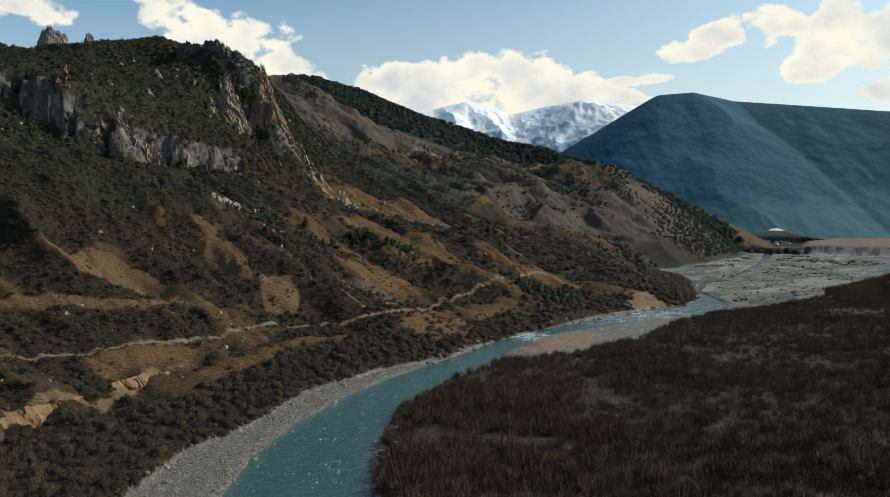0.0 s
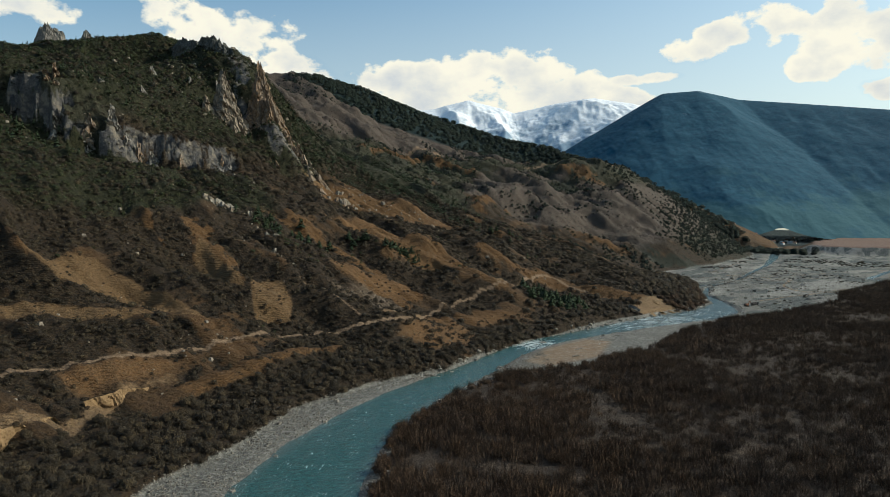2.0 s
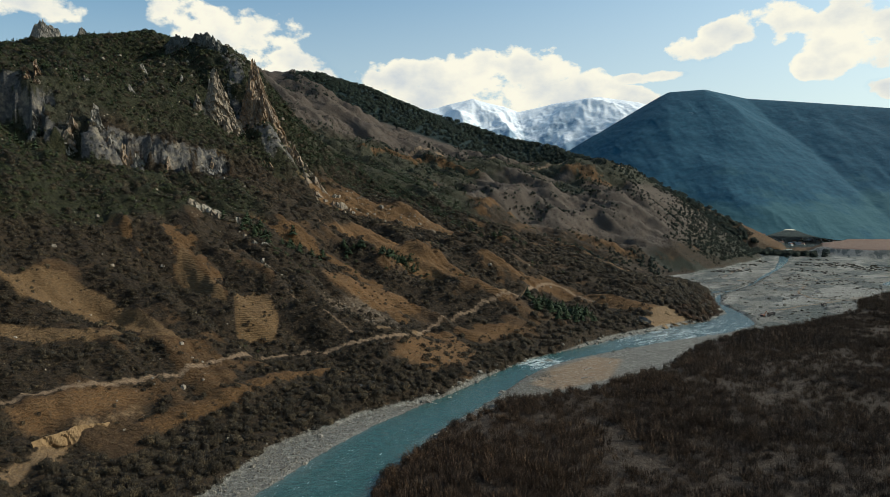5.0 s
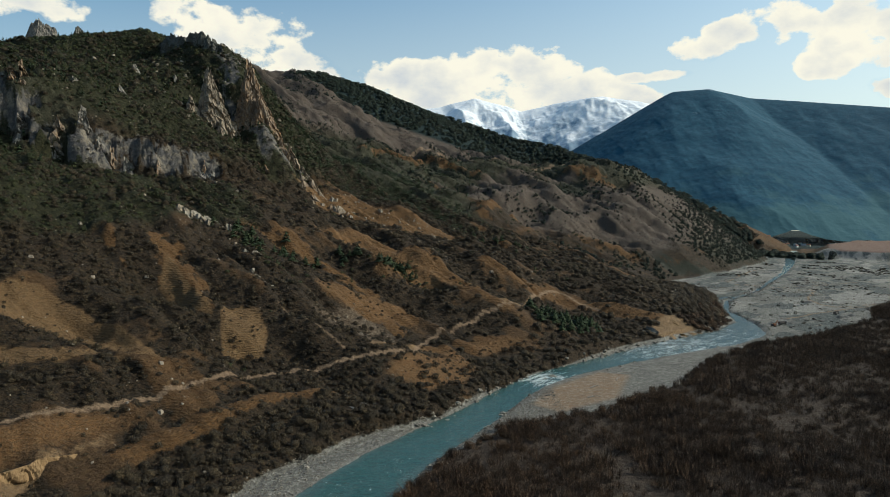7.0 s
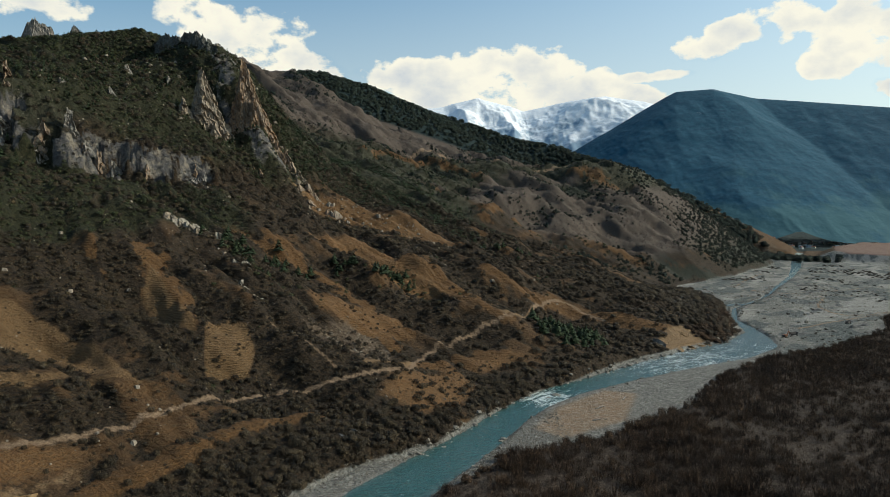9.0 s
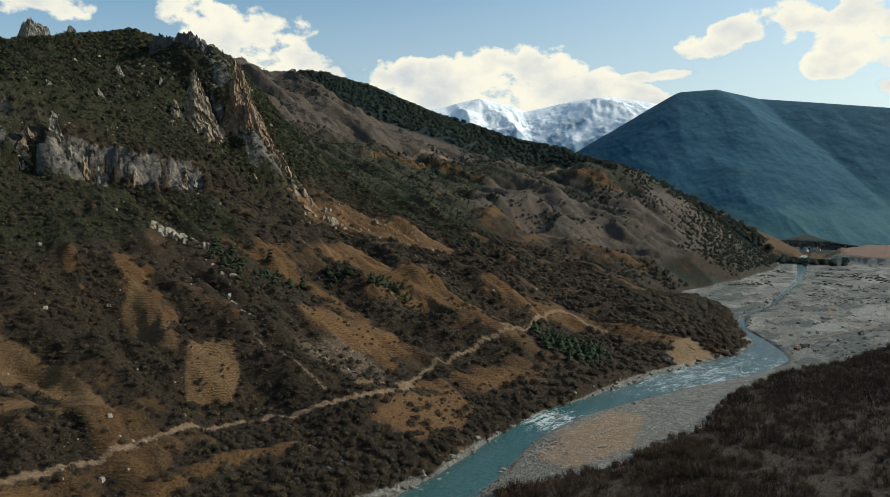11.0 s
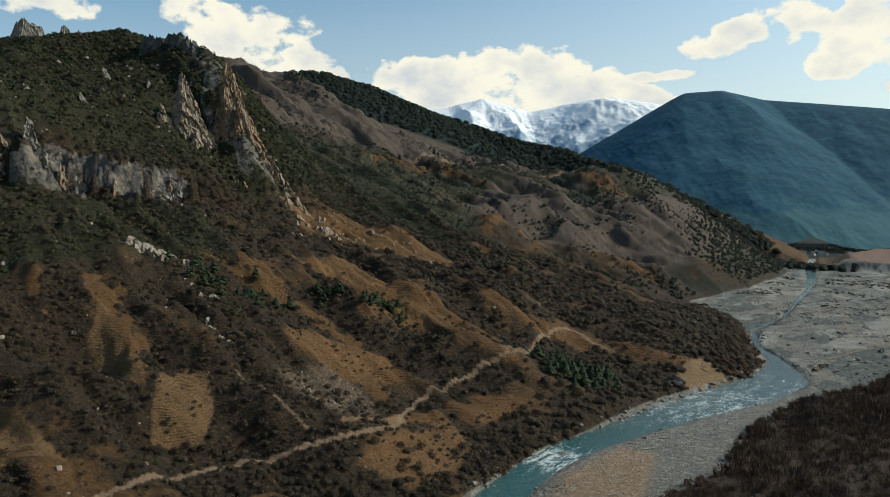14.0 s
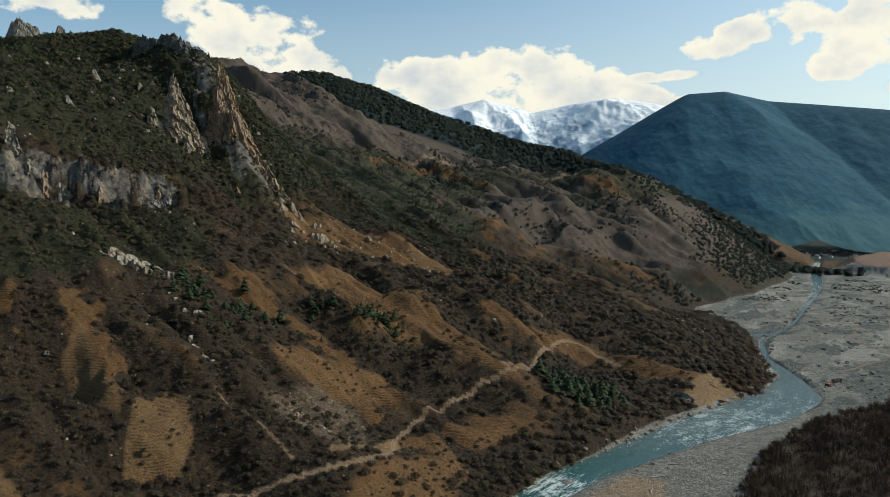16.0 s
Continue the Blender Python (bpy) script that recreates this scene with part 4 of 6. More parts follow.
def rock_material(name, colours, scale):
    """Weathered rock: streaks down the face, dark joints, broken relief."""
    mat = material(name, colours, scale, 0.95, 0)
    nt = mat.node_tree
    n, link = nt.nodes.new, nt.links.new
    bsdf, geo, squash = nt.nodes["Principled BSDF"], n("ShaderNodeNewGeometry"), n("ShaderNodeVectorMath")
    squash.operation = "MULTIPLY"
    squash.inputs[1].default_value = (1.0, 1.0, 0.45)
    link(geo.outputs["Position"], squash.inputs[0])
    for node in nt.nodes:
        if node.bl_idname == "ShaderNodeTexNoise":
            link(squash.outputs[0], node.inputs["Vector"])
    warp, bent = n("ShaderNodeTexNoise"), n("ShaderNodeVectorMath")
    warp.inputs["Scale"].default_value, warp.inputs["Detail"].default_value = 0.25, 6
    link(squash.outputs[0], warp.inputs["Vector"])
    bent.operation = "MULTIPLY_ADD"
    bent.inputs[1].default_value = (4.0, 4.0, 4.0)
    link(warp.outputs["Color"], bent.inputs[0])
    link(squash.outputs[0], bent.inputs[2])
    joint, crack, mix = n("ShaderNodeTexVoronoi"), n("ShaderNodeMapRange"), n("ShaderNodeMix")
    joint.feature = "DISTANCE_TO_EDGE"
    joint.inputs["Scale"].default_value = 0.22
    link(bent.outputs[0], joint.inputs["Vector"])
    crack.inputs[1].default_value, crack.inputs[2].default_value, crack.inputs[3].default_value, crack.inputs[4].default_value = 0.0, 0.11, 0.6, 0.0
    link(joint.outputs["Distance"], crack.inputs[0])
    mix.data_type = "RGBA"
    link(crack.outputs[0], mix.inputs[0])
    link(bsdf.inputs["Base Color"].links[0].from_socket, mix.inputs[6])
    mix.inputs[7].default_value = (*(0.35 * c for c in colours[1]), 1)
    link(mix.outputs[2], bsdf.inputs["Base Color"])
    bump, high = n("ShaderNodeBump"), n("ShaderNodeMath")
    bump.inputs["Strength"].default_value, bump.inputs["Distance"].default_value = 0.8, 1.6
    high.operation = "MULTIPLY_ADD"
    high.inputs[1].default_value = 0.8
    link(joint.outputs["Distance"], high.inputs[0])
    link(warp.outputs["Fac"], high.inputs[2])
    link(high.outputs[0], bump.inputs["Height"])
    link(bump.outputs[0], bsdf.inputs["Normal"])
    return mat


EARTH_FACE = material("yellow_earth", [(0.17, 0.104, 0.048), (0.10, 0.062, 0.032), (0.22, 0.142, 0.072)], 0.25, 0.95, 0.8)
LIMESTONE = rock_material("limestone", [(0.165, 0.153, 0.138), (0.078, 0.074, 0.071), (0.24, 0.215, 0.18)], 0.12)
OCHRE_ROCK = rock_material("ochre_limestone", [(0.24, 0.19, 0.14), (0.29, 0.165, 0.075), (0.13, 0.113, 0.098)], 0.08)
GREY_OCHRE = rock_material("weathered_limestone", [(0.215, 0.187, 0.155), (0.105, 0.095, 0.086), (0.26, 0.20, 0.135)], 0.1)
PALE_ROCK = rock_material("pale_limestone", [(0.23, 0.20, 0.16), (0.14, 0.12, 0.097), (0.28, 0.25, 0.205)], 0.2)
# summit limestone: darkened in colour for its shaded face, tinged with green growth
SHADED_SUMMIT_ROCK = rock_material("shaded_green_rock", [(0.062, 0.060, 0.054), (0.036, 0.040, 0.030), (0.10, 0.094, 0.084)], 0.08)
STONE = material("river_stone", [(0.145, 0.126, 0.102), (0.07, 0.063, 0.054), (0.22, 0.195, 0.16)], 0.4, 0.9, 0.4, islands=0.55)
TWIG_WEST = twig_material("bank_twigs", [(0.026, 0.0205, 0.014), (0.015, 0.0135, 0.0115), (0.043, 0.031, 0.016)], 0.03, 0.5)
NEEDLES = material("pine_needles", [(0.026, 0.041, 0.017), (0.038, 0.052, 0.019), (0.018, 0.031, 0.015)], 0.02, 0.9, 0, islands=0.3)
JUNIPER = twig_material("green_scrub", [(0.017, 0.025, 0.011), (0.011, 0.018, 0.009), (0.034, 0.036, 0.012)], 0.05, 0.3)
BARK = material("bark", [(0.10, 0.075, 0.055), (0.07, 0.055, 0.042), (0.13, 0.10, 0.08)], 2.0, 0.95, 0.3)
FIR_FAR = twig_material("far_pine_needles", [(0.011, 0.019, 0.013), (0.017, 0.024, 0.014), (0.009, 0.016, 0.012)], 0.01, 0.35)


# ---------------------------------------------------------------- crags
FOOT_TEETH = [(-254, 631, 13, 7), (-244, 630, 19, 8), (-234, 633, 14, 8), (-212, 639, 15, 9), (-200, 658, 12, 9), (-186, 675, 11, 9), (-266, 629, 20, 10), (-280, 619, 24, 13)]
SLOPE_TEETH = [(-308, 829, 11, 9), (-277, 722, 9, 8), (-254, 769, 9, 8), (-267, 778, 6, 7), (-298, 680, 6, 10), (-265, 825, 10, 8), (-320, 760, 7, 8), (-240, 840, 9, 8), (-350, 900, 12, 12)]


def crag(name, x, y, turn, width, depth, profile, seed, mat, label, sink=6.0, lean=0.0, cell=1.0, seat=None):
    """A limestone crag: heights along its width, a fluted steep face in front, a rougher back. turn: the way its face looks, degrees from south towards east."""
    nu, nv = max(16, int(width / cell)), max(24, int(2.4 * max(profile) / cell))
    u, v = np.meshgrid(np.linspace(0, 1, nu), np.linspace(0, 1, nv), indexing="xy")
    h = np.interp(u + fbm(u * 9, v * 0 + seed, 3, 0.5, seed) * 0.05, np.linspace(0, 1, len(profile)), profile)
    h = h * (0.72 + (ridged(u * width / 9 + seed, 0 * v, 4, seed + 1) - 0.62) * 0.6 + 0.5 * blocks(u * width / 6 + seed, 0.4 + 0 * v, seed + 9))
    up = 1 - np.abs(2 * v - 1)
    up = np.where(v < 0.5, up ** 0.85, up)
    z = h * up
    front = v < 0.5
    across = (u - 0.5) * width
    prof = depth * 0.5 * (1 - up ** 1.6) + 0.06 * depth
    yy = np.where(front, -prof, prof) + lean * z
    slant = across + 0.45 * z
    flute = (blocks(slant / 9 + seed, (z - 0.5 * across) / 12, seed + 2) - 0.5) * 10 + (blocks(slant / 3.4 + seed, z / 4.5, seed + 5) - 0.5) * 3.5 + (ridged(slant / 6 + seed, (z - 0.4 * across) / 6.5, 4, seed + 3) - 0.55) * 6 + fbm(across / 2.6, z / 2.6, 5, 0.75, seed + 4) * 7
    ledge = (ridged(across / 60, z / 11 + across / 40, 3, seed + 6) - 0.5) * 3.5
    yy = yy - np.where(front, 1, -1) * (flute + ledge) * (0.35 + 0.65 * np.sin(np.pi * np.clip(u, 0.02, 0.98)))
    across = across * (1 - 0.12 * up) + fbm(z / 9, v * 7, 3, 0.5, seed + 8) * 2.5
    a = radians(-turn)
    px, py = x + across * math.cos(a) + yy * -math.sin(a) * -1, y - across * math.sin(a) + yy * math.cos(a)
    base = land(px[:1], py[:1]).min() if seat is None else height(x, y) + seat
    low = np.minimum(land(px, py), base + 25) - sink
    pz = np.where(up < 0.02, low, np.maximum(base - sink * 0.3 + z, low))
    ob = sheet(name, px, py, pz, mat)
    ob.data.polygons.foreach_set("use_smooth", np.zeros(len(ob.data.polygons), bool))
    return tagged(ob, label, "rock crag", "limestone crags")


def wedge(name, foot, top, seed, mat, label, cell=0.8, rough=1.0, group="limestone crags"):
    """A sharp-edged rock: foot corners in plan, anticlockwise, and a top corner (x, y, height above the foot) for each; faces broken by flutes and ledges."""
    foot, top = np.array(foot, float), np.array(top, float)
    low = min(height(*p) for p in foot)
    n, legs = len(foot), np.linalg.norm(np.roll(foot, -1, 0) - foot, axis=1)
    tall = top[:, 2].max()
    counts = np.maximum(4, (legs / cell).astype(int))
    rings = max(10, int(tall / cell))
    k = np.concatenate([i + np.arange(c) / c for i, c in enumerate(counts)])
    i0, f = k.astype(int), k - k.astype(int)
    i1 = (i0 + 1) % n
    b = foot[i0] * (1 - f)[:, None] + foot[i1] * f[:, None]
    t = top[i0] * (1 - f)[:, None] + top[i1] * f[:, None]
    run = np.cumsum(np.hypot(*np.diff(np.vstack([b, b[:1]]), axis=0).T))
    way = foot[i1] - foot[i0]
    out = np.c_[way[:, 1], -way[:, 0]] / np.maximum(np.linalg.norm(way, axis=1), 0.1)[:, None]
    v = np.linspace(-0.12, 1, rings)[:, None]
    w = np.clip(np.clip(v, 0, 1) + (0.16 * fbm(v * 4.5 + 0 * run[None] + seed, run[None] / 14, 3, 0.6, seed + 9)) * np.sin(np.pi * np.clip(v, 0, 1)), 0, 1)
    x, y = b[:, 0] * (1 - w) + t[:, 0] * w, b[:, 1] * (1 - w) + t[:, 1] * w
    z = v * t[:, 2]
    wu = way / np.maximum(np.linalg.norm(way, axis=1), 0.1)[:, None]
    s, zz = x * wu[:, 0] + y * wu[:, 1] + 0.35 * z, z + 0 * run[None]
    push = (ridged(s / 11 + seed, zz / 26, 3, seed) - 0.6) * 5.5 + (ridged(s / 4 + seed, zz / 10, 3, seed + 1) - 0.6) * 2.6 + fbm(s / 2.6, zz / 3.2, 4, 0.65, seed + 2) * 2.4 + (ridged(s / 40, zz / 7 + s / 30, 2, seed + 3) - 0.5) * 1.6
    push = push * 0.7 + (blocks(s / 8 + seed, zz / 14 + s / 25, seed + 11) - 0.5) * 4.6 + (blocks(s / 3 + seed, zz / 4.8, seed + 12) - 0.5) * 2.0
    push = (push * 1.25 + (fbm(run[None] / 13 + seed, zz / 40, 3, 0.6, seed + 6)) * 6) * rough * (1 - 0.55 * np.clip(v, 0, 1)) * min(1.0, tall / 30 + 0.25)
    x, y = x + push * out[:, 0], y + push * out[:, 1]
    z = low - 1 + z + (ridged(run[None] / 8 + seed, 0 * zz, 4, seed + 4) - 0.65) * 0.22 * tall * np.clip(v, 0, 1) ** 2 + fbm(s / 3, zz / 3, 3, 0.5, seed + 4) * 1.5 * min(1.0, tall / 25)
    verts = np.stack([x, y, z], -1).reshape(-1, 3)
    m = len(k)
    grid = np.arange(rings * m).reshape(rings, m)
    nxt = np.roll(grid, -1, 1)
    faces = np.stack([grid[:-1], nxt[:-1], nxt[1:], grid[1:]], -1).reshape(-1, 4)
    cap = len(verts)
    verts = np.vstack([verts, verts[-m:].mean(0) + [0, 0, 0.3]])
    faces = [tuple(q) for q in faces] + [(int(grid[-1, j]), int(nxt[-1, j]), cap) for j in range(m)]
    me = bpy.data.meshes.new(name)
    me.from_pydata([tuple(p) for p in verts], [], [tuple(int(q) for q in fc) for fc in faces])
    me.materials.append(mat)
    return tagged(new(name, me), label, "rock crag", group)


def spire(name, x, y, high, reach, seed, mat, label, ridge=0.15, cell=0.8):
    """A wedge with a sheer edge towards the valley, one face to the east and one to the south-west."""
    ax, ay = x, y
    foot = [(ax, ay), (ax + 0.66 * reach, ay + 0.76 * reach), (ax + 0.1 * reach, ay + 1.25 * reach), (ax - 0.58 * reach, ay + 0.52 * reach)]
    tip = (ax + 0.02 * reach, ay + 0.24 * reach)
    top = [(tip[0] + 0.3 * ridge * (p[0] - tip[0]), tip[1] + ridge * (p[1] - tip[1]), high * q) for p, q in zip(foot, (1.0, 0.9, 0.86, 0.95))]
    return wedge(name, foot, top, seed, mat, label, cell)


def build_crags():
    pale = "pale grey limestone crag with fluted faces above the scrub"
    crag("limestone_crag", -338, 642, 35, 40, 12, [2, 14, 30, 16, 20, 9, 3], 3, OCHRE_ROCK, pale)
    crag("limestone_crag", -300, 626, 35, 50, 13, [3, 12, 26, 32, 18, 27, 12, 16, 3], 11, LIMESTONE, pale)
    crag("limestone_crag", -268, 634, 30, 42, 11, [3, 20, 15, 26, 13, 24, 9, 3], 17, OCHRE_ROCK, pale)
    for k, (x, y, h, r) in enumerate(FOOT_TEETH):
        spire("rock_tooth", x, y, h, r, 300 + 5 * k, (LIMESTONE, OCHRE_ROCK)[k % 2], "pale pointed limestone tooth below the cliff", 0.2, 0.5)
    for k, (x, y, h, r) in enumerate(SLOPE_TEETH):
        spire("slope_outcrop", x, y, h, r, 400 + 5 * k, LIMESTONE, "small pale limestone outcrop on the wooded slope", 0.4, 0.7)
    crag("limestone_crag", -194, 672, 25, 44, 10, [2, 12, 7, 17, 8, 15, 7, 9, 2], 29, LIMESTONE, pale)
    for k, (cx, cy, w, prof) in enumerate([(-352, 650, 24, [2, 14, 9, 18, 6, 2]), (-318, 640, 22, [2, 20, 12, 24, 9, 2]), (-283, 622, 20, [2, 10, 22, 12, 16, 2]), 
                                           (-178, 694, 22, [1, 9, 5, 12, 4, 1]), (-205, 690, 16, [1, 8, 12, 5, 1]), (-160, 770, 16, [1, 12, 7, 10, 1]), (-196, 760, 14, [1, 9, 14, 5, 1])]):
        crag("limestone_pillar", cx, cy, 30, w, 8, prof, 111 + 6 * k, (LIMESTONE, OCHRE_ROCK)[k % 2], "fluted limestone pillar standing out of the cliff", cell=0.9)
    spire("rock_spire", -215, 770, 64, 37, 31, GREY_OCHRE, "pointed limestone spire with one sunlit face", 0.22)
    spire("rock_spire", -184, 797, 88, 50, 37, OCHRE_ROCK, "tallest limestone spire stained ochre above a stepped spur", 0.3)
    spire("rock_spire", -172, 794, 62, 36, 131, OCHRE_ROCK, "broken ochre shoulder leaning on the tallest spire", 0.3)
    spire("rock_spire", -160, 800, 30, 28, 137, OCHRE_ROCK, "lower ochre shoulder of the stepped spur", 0.3)
    spire("rock_fin", -151, 806, 27, 14, 41, OCHRE_ROCK, "narrow ochre rock fin on the spur", 0.25)
    spire("rock_fin", -141, 806, 26, 13, 141, OCHRE_ROCK, "narrow ochre rock fin on the spur", 0.25)
    spire("rock_fin", -128, 804, 17, 14, 43, GREY_OCHRE, "small ochre rock fin low on the spur", 0.25)
    spire("rock_fin", -118, 800, 12, 13, 143, OCHRE_ROCK, "small ochre rock fin low on the spur", 0.3)
    spire("rock_fin", -203, 776, 17, 10, 145, GREY_OCHRE, "small grey fin between the two spires", 0.25)
    spire("rock_fin", -228, 762, 20, 10, 147, GREY_OCHRE, "thin grey fin beside the pointed spire", 0.25)
    crag("rock_block", -168, 746, 30, 20, 10, [2, 12, 19, 16, 7, 2], 47, LIMESTONE, "squat dark limestone block below the spires", cell=0.8)
    crag("rock_block", -186, 736, 30, 14, 8, [2, 11, 7, 3, 1], 53, LIMESTONE, "small limestone block below the spires", cell=0.8)
    for foot, crest, seed, label in (([(-352, 988), (-318, 938), (-284, 902), (-262, 912), (-290, 962), (-330, 1012)], [(-344, 992, 318), (-318, 958, 320), (-288, 922, 309), (-270, 920, 304), (-296, 958, 314), (-330, 1000, 318)], 63,
                                      "broken rock wall along the summit ridge, shade in its dark colour"),
                                     ([(-288, 898), (-252, 872), (-216, 862), (-204, 884), (-244, 918)], [(-276, 904, 308), (-254, 892, 306), (-226, 876, 280), (-218, 884, 276), (-252, 910, 304)], 67, "rock buttress falling from the summit ridge, shade in its dark colour")):
        low = min(height(*p) for p in foot)
        wedge("summit_crag", foot, [(x, y, z - low) for x, y, z in crest], seed, SHADED_SUMMIT_ROCK, label, 1.3, 1.0)
    for foot, crest, seed, label in (([(-815, 1474), (-764, 1440), (-716, 1470), (-718, 1520), (-792, 1530)], [(-786, 1488, 470), (-762, 1472, 484), (-738, 1484, 470), (-740, 1500, 468), (-774, 1506, 476)], 59, "rounded bare rock knob on the skyline"),
                                     ([(-690, 1436), (-664, 1410), (-636, 1428), (-650, 1456)], [(-670, 1434, 452), (-662, 1426, 460), (-654, 1432, 450), (-662, 1440, 450)], 61, "small rock tooth on the skyline")):
        low = min(height(*p) for p in foot)
        wedge("rock_summit", foot, [(x, y, z - low) for x, y, z in crest], seed, LIMESTONE, label, 1.5, 0.7)
    g = np.random.default_rng(66)
    for k in range(30):         # a line of pale rocks that runs down the rib
        f = 7 * (k / 29) ** 1.2
        x, y = (np.interp(f, range(8), v) + g.normal(0, 2.5) for v in ((-172, -160, -146, -130, -113, -97, -80, -60), (556, 553, 556, 550, 518, 494, 482, 464)))
        h = (7.5 - 0.8 * f) * g.uniform(0.5, 1.15)
        spire("pale_outcrop", x, y, max(h, 1.6), max(h, 1.6) * g.uniform(1.2, 2.0), 500 + 5 * k, (PALE_ROCK, GREY_OCHRE)[k % 3 == 2], "low pale limestone outcrop among scrub", 0.45, 0.6)
    for k in range(26):         # broken rocks below the fins
        f = k / 25
        x, y, h = -136 + 128 * f + g.normal(0, 5), 798 - 14 * math.sin(3 * f) + g.normal(0, 7), (8.5 - 5.0 * f) * g.uniform(0.5, 1.1)
        spire("spur_outcrop", x, y, h, h * g.uniform(1.1, 1.8), 700 + 5 * k, (PALE_ROCK, OCHRE_ROCK, GREY_OCHRE)[k % 3], "pale rock outcrop on the lower spur", 0.45, 0.7)
    for k, (x, y, h, r) in enumerate([(-112, 770, 9, 10), (-98, 762, 7, 9), (-88, 778, 8, 11), (-70, 756, 4, 9), (-52, 766, 4, 7)]):
        spire("spur_outcrop", x, y, h, r, 560 + 5 * k, (GREY_OCHRE, OCHRE_ROCK)[k % 2], "pale rock outcrop on the lower spur", 0.45, 0.6)
    wedge("ochre_bluff", [(176, 606), (194, 614), (214, 628), (226, 644), (214, 660), (176, 650), (164, 628)], [(176, 628, 9), (188, 636, 12), (202, 644, 11), (212, 652, 8), (206, 658, 10), (182, 650, 12), (170, 634, 10)], 73, EARTH_FACE,
          "crumbling yellow earth bluff above the river bend", 0.5, 2.2)
    crag("grey_bluff", 170, 608, 48, 18, 7, [1, 5, 8, 6, 1], 79, LIMESTONE, "small grey rock face above the river bend", cell=0.7)
    crag("bank_rock", -42, 369, 50, 16, 5, [0.3, 1.5, 1, 2.4, 1.6, 0.5], 83, LIMESTONE, "low grey rock outcrop on the river bank", cell=0.5, sink=3)
    crag("bank_rock", -24, 379, 50, 20, 5, [0.3, 2, 1.3, 3, 2.4, 1, 1.5, 0.3], 89, LIMESTONE, "low grey rock outcrop on the river bank", cell=0.5, sink=3)
    wedge("earth_scarp", [(-141, 230), (-133, 242), (-129, 260), (-125, 272), (-142, 276), (-152, 234)], [(-143, 231, 5), (-135, 242, 8), (-131, 259, 6), (-128, 271, 5), (-142, 275, 2), (-150, 235, 2)], 97, EARTH_FACE, "eroded yellow earth scarp above the bank scrub", 0.5, 1.3)
    wedge("earth_scarp", [(-122, 283), (-116, 298), (-109, 312), (-120, 318), (-134, 288)], [(-124, 284, 3.5), (-118, 298, 5), (-111, 311, 3), (-120, 317, 1), (-132, 288, 1)], 101, EARTH_FACE, "low eroded yellow earth scarp above the bank scrub", 0.5, 1.3)


build_crags()


# ---------------------------------------------------------------- plants
def shrub_form(seed, twigs, spread=1.0, tall=1.0, blade=0.05):
    """A leafless shrub of unit size: stems that fork into a haze of thin twigs over several ragged lobes. Triangles, n x 3 x 3."""
    g = np.random.default_rng(seed)
    lobes = np.c_[g.uniform(-0.5, 0.5, (5, 2)) * spread, g.uniform(0.35, 0.75, 5) * tall, g.uniform(0.28, 0.5, 5)]
    lobes[0] = 0, 0, 0.7 * tall, 0.5
    own = lobes[g.integers(0, 5, twigs)]
    way = g.normal(size=(twigs, 3))
    way[:, 2] = np.abs(way[:, 2]) * 0.9 + 0.1
    way /= np.linalg.norm(way, axis=1, keepdims=True)
    mid = own[:, :3] + way * own[:, 3:] * g.uniform(0.55, 1.0, (twigs, 1)) * [spread, spread, tall]
    lift = way * [1, 1, 0.7] + np.array([0, 0, 0.6]) + g.normal(0, 0.25, (twigs, 3))
    lift *= g.uniform(0.08, 0.2, (twigs, 1))
    root, tip = mid - lift, mid + lift
    root[:, 2] = np.maximum(root[:, 2], 0.0)
    side = np.cross(lift, g.normal(size=(twigs, 3)))
    side /= np.linalg.norm(side, axis=1, keepdims=True)
    w = blade * g.uniform(0.6, 1.6, (twigs, 1)) * 0.5
    return np.stack([root - side * w, root + side * w, tip], 1)


def brush_form(seed, twigs, blade):
    """A leafless willow of unit size: a sheaf of long upright twigs that lean outwards. Triangles, n x 3 x 3."""
    g = np.random.default_rng(seed)
    a, r = g.uniform(0, 2 * np.pi, twigs), np.sqrt(g.uniform(0, 1, twigs))
    foot = np.c_[np.cos(a) * r * 0.75, np.sin(a) * r * 0.75, g.uniform(0.0, 0.5, twigs)]
    tip = np.c_[np.cos(a) * r * 1.15, np.sin(a) * r * 1.15, (1.12 - 0.5 * r ** 2) * g.uniform(0.75, 1.2, twigs)] + g.normal(0, 0.08, (twigs, 3))
    turn = g.uniform(0, 2 * np.pi, twigs)
    side = np.c_[np.cos(turn), np.sin(turn), np.zeros(twigs)] * blade * g.uniform(0.5, 1.5, (twigs, 1))
    return np.stack([foot - side, foot + side, tip], 1)


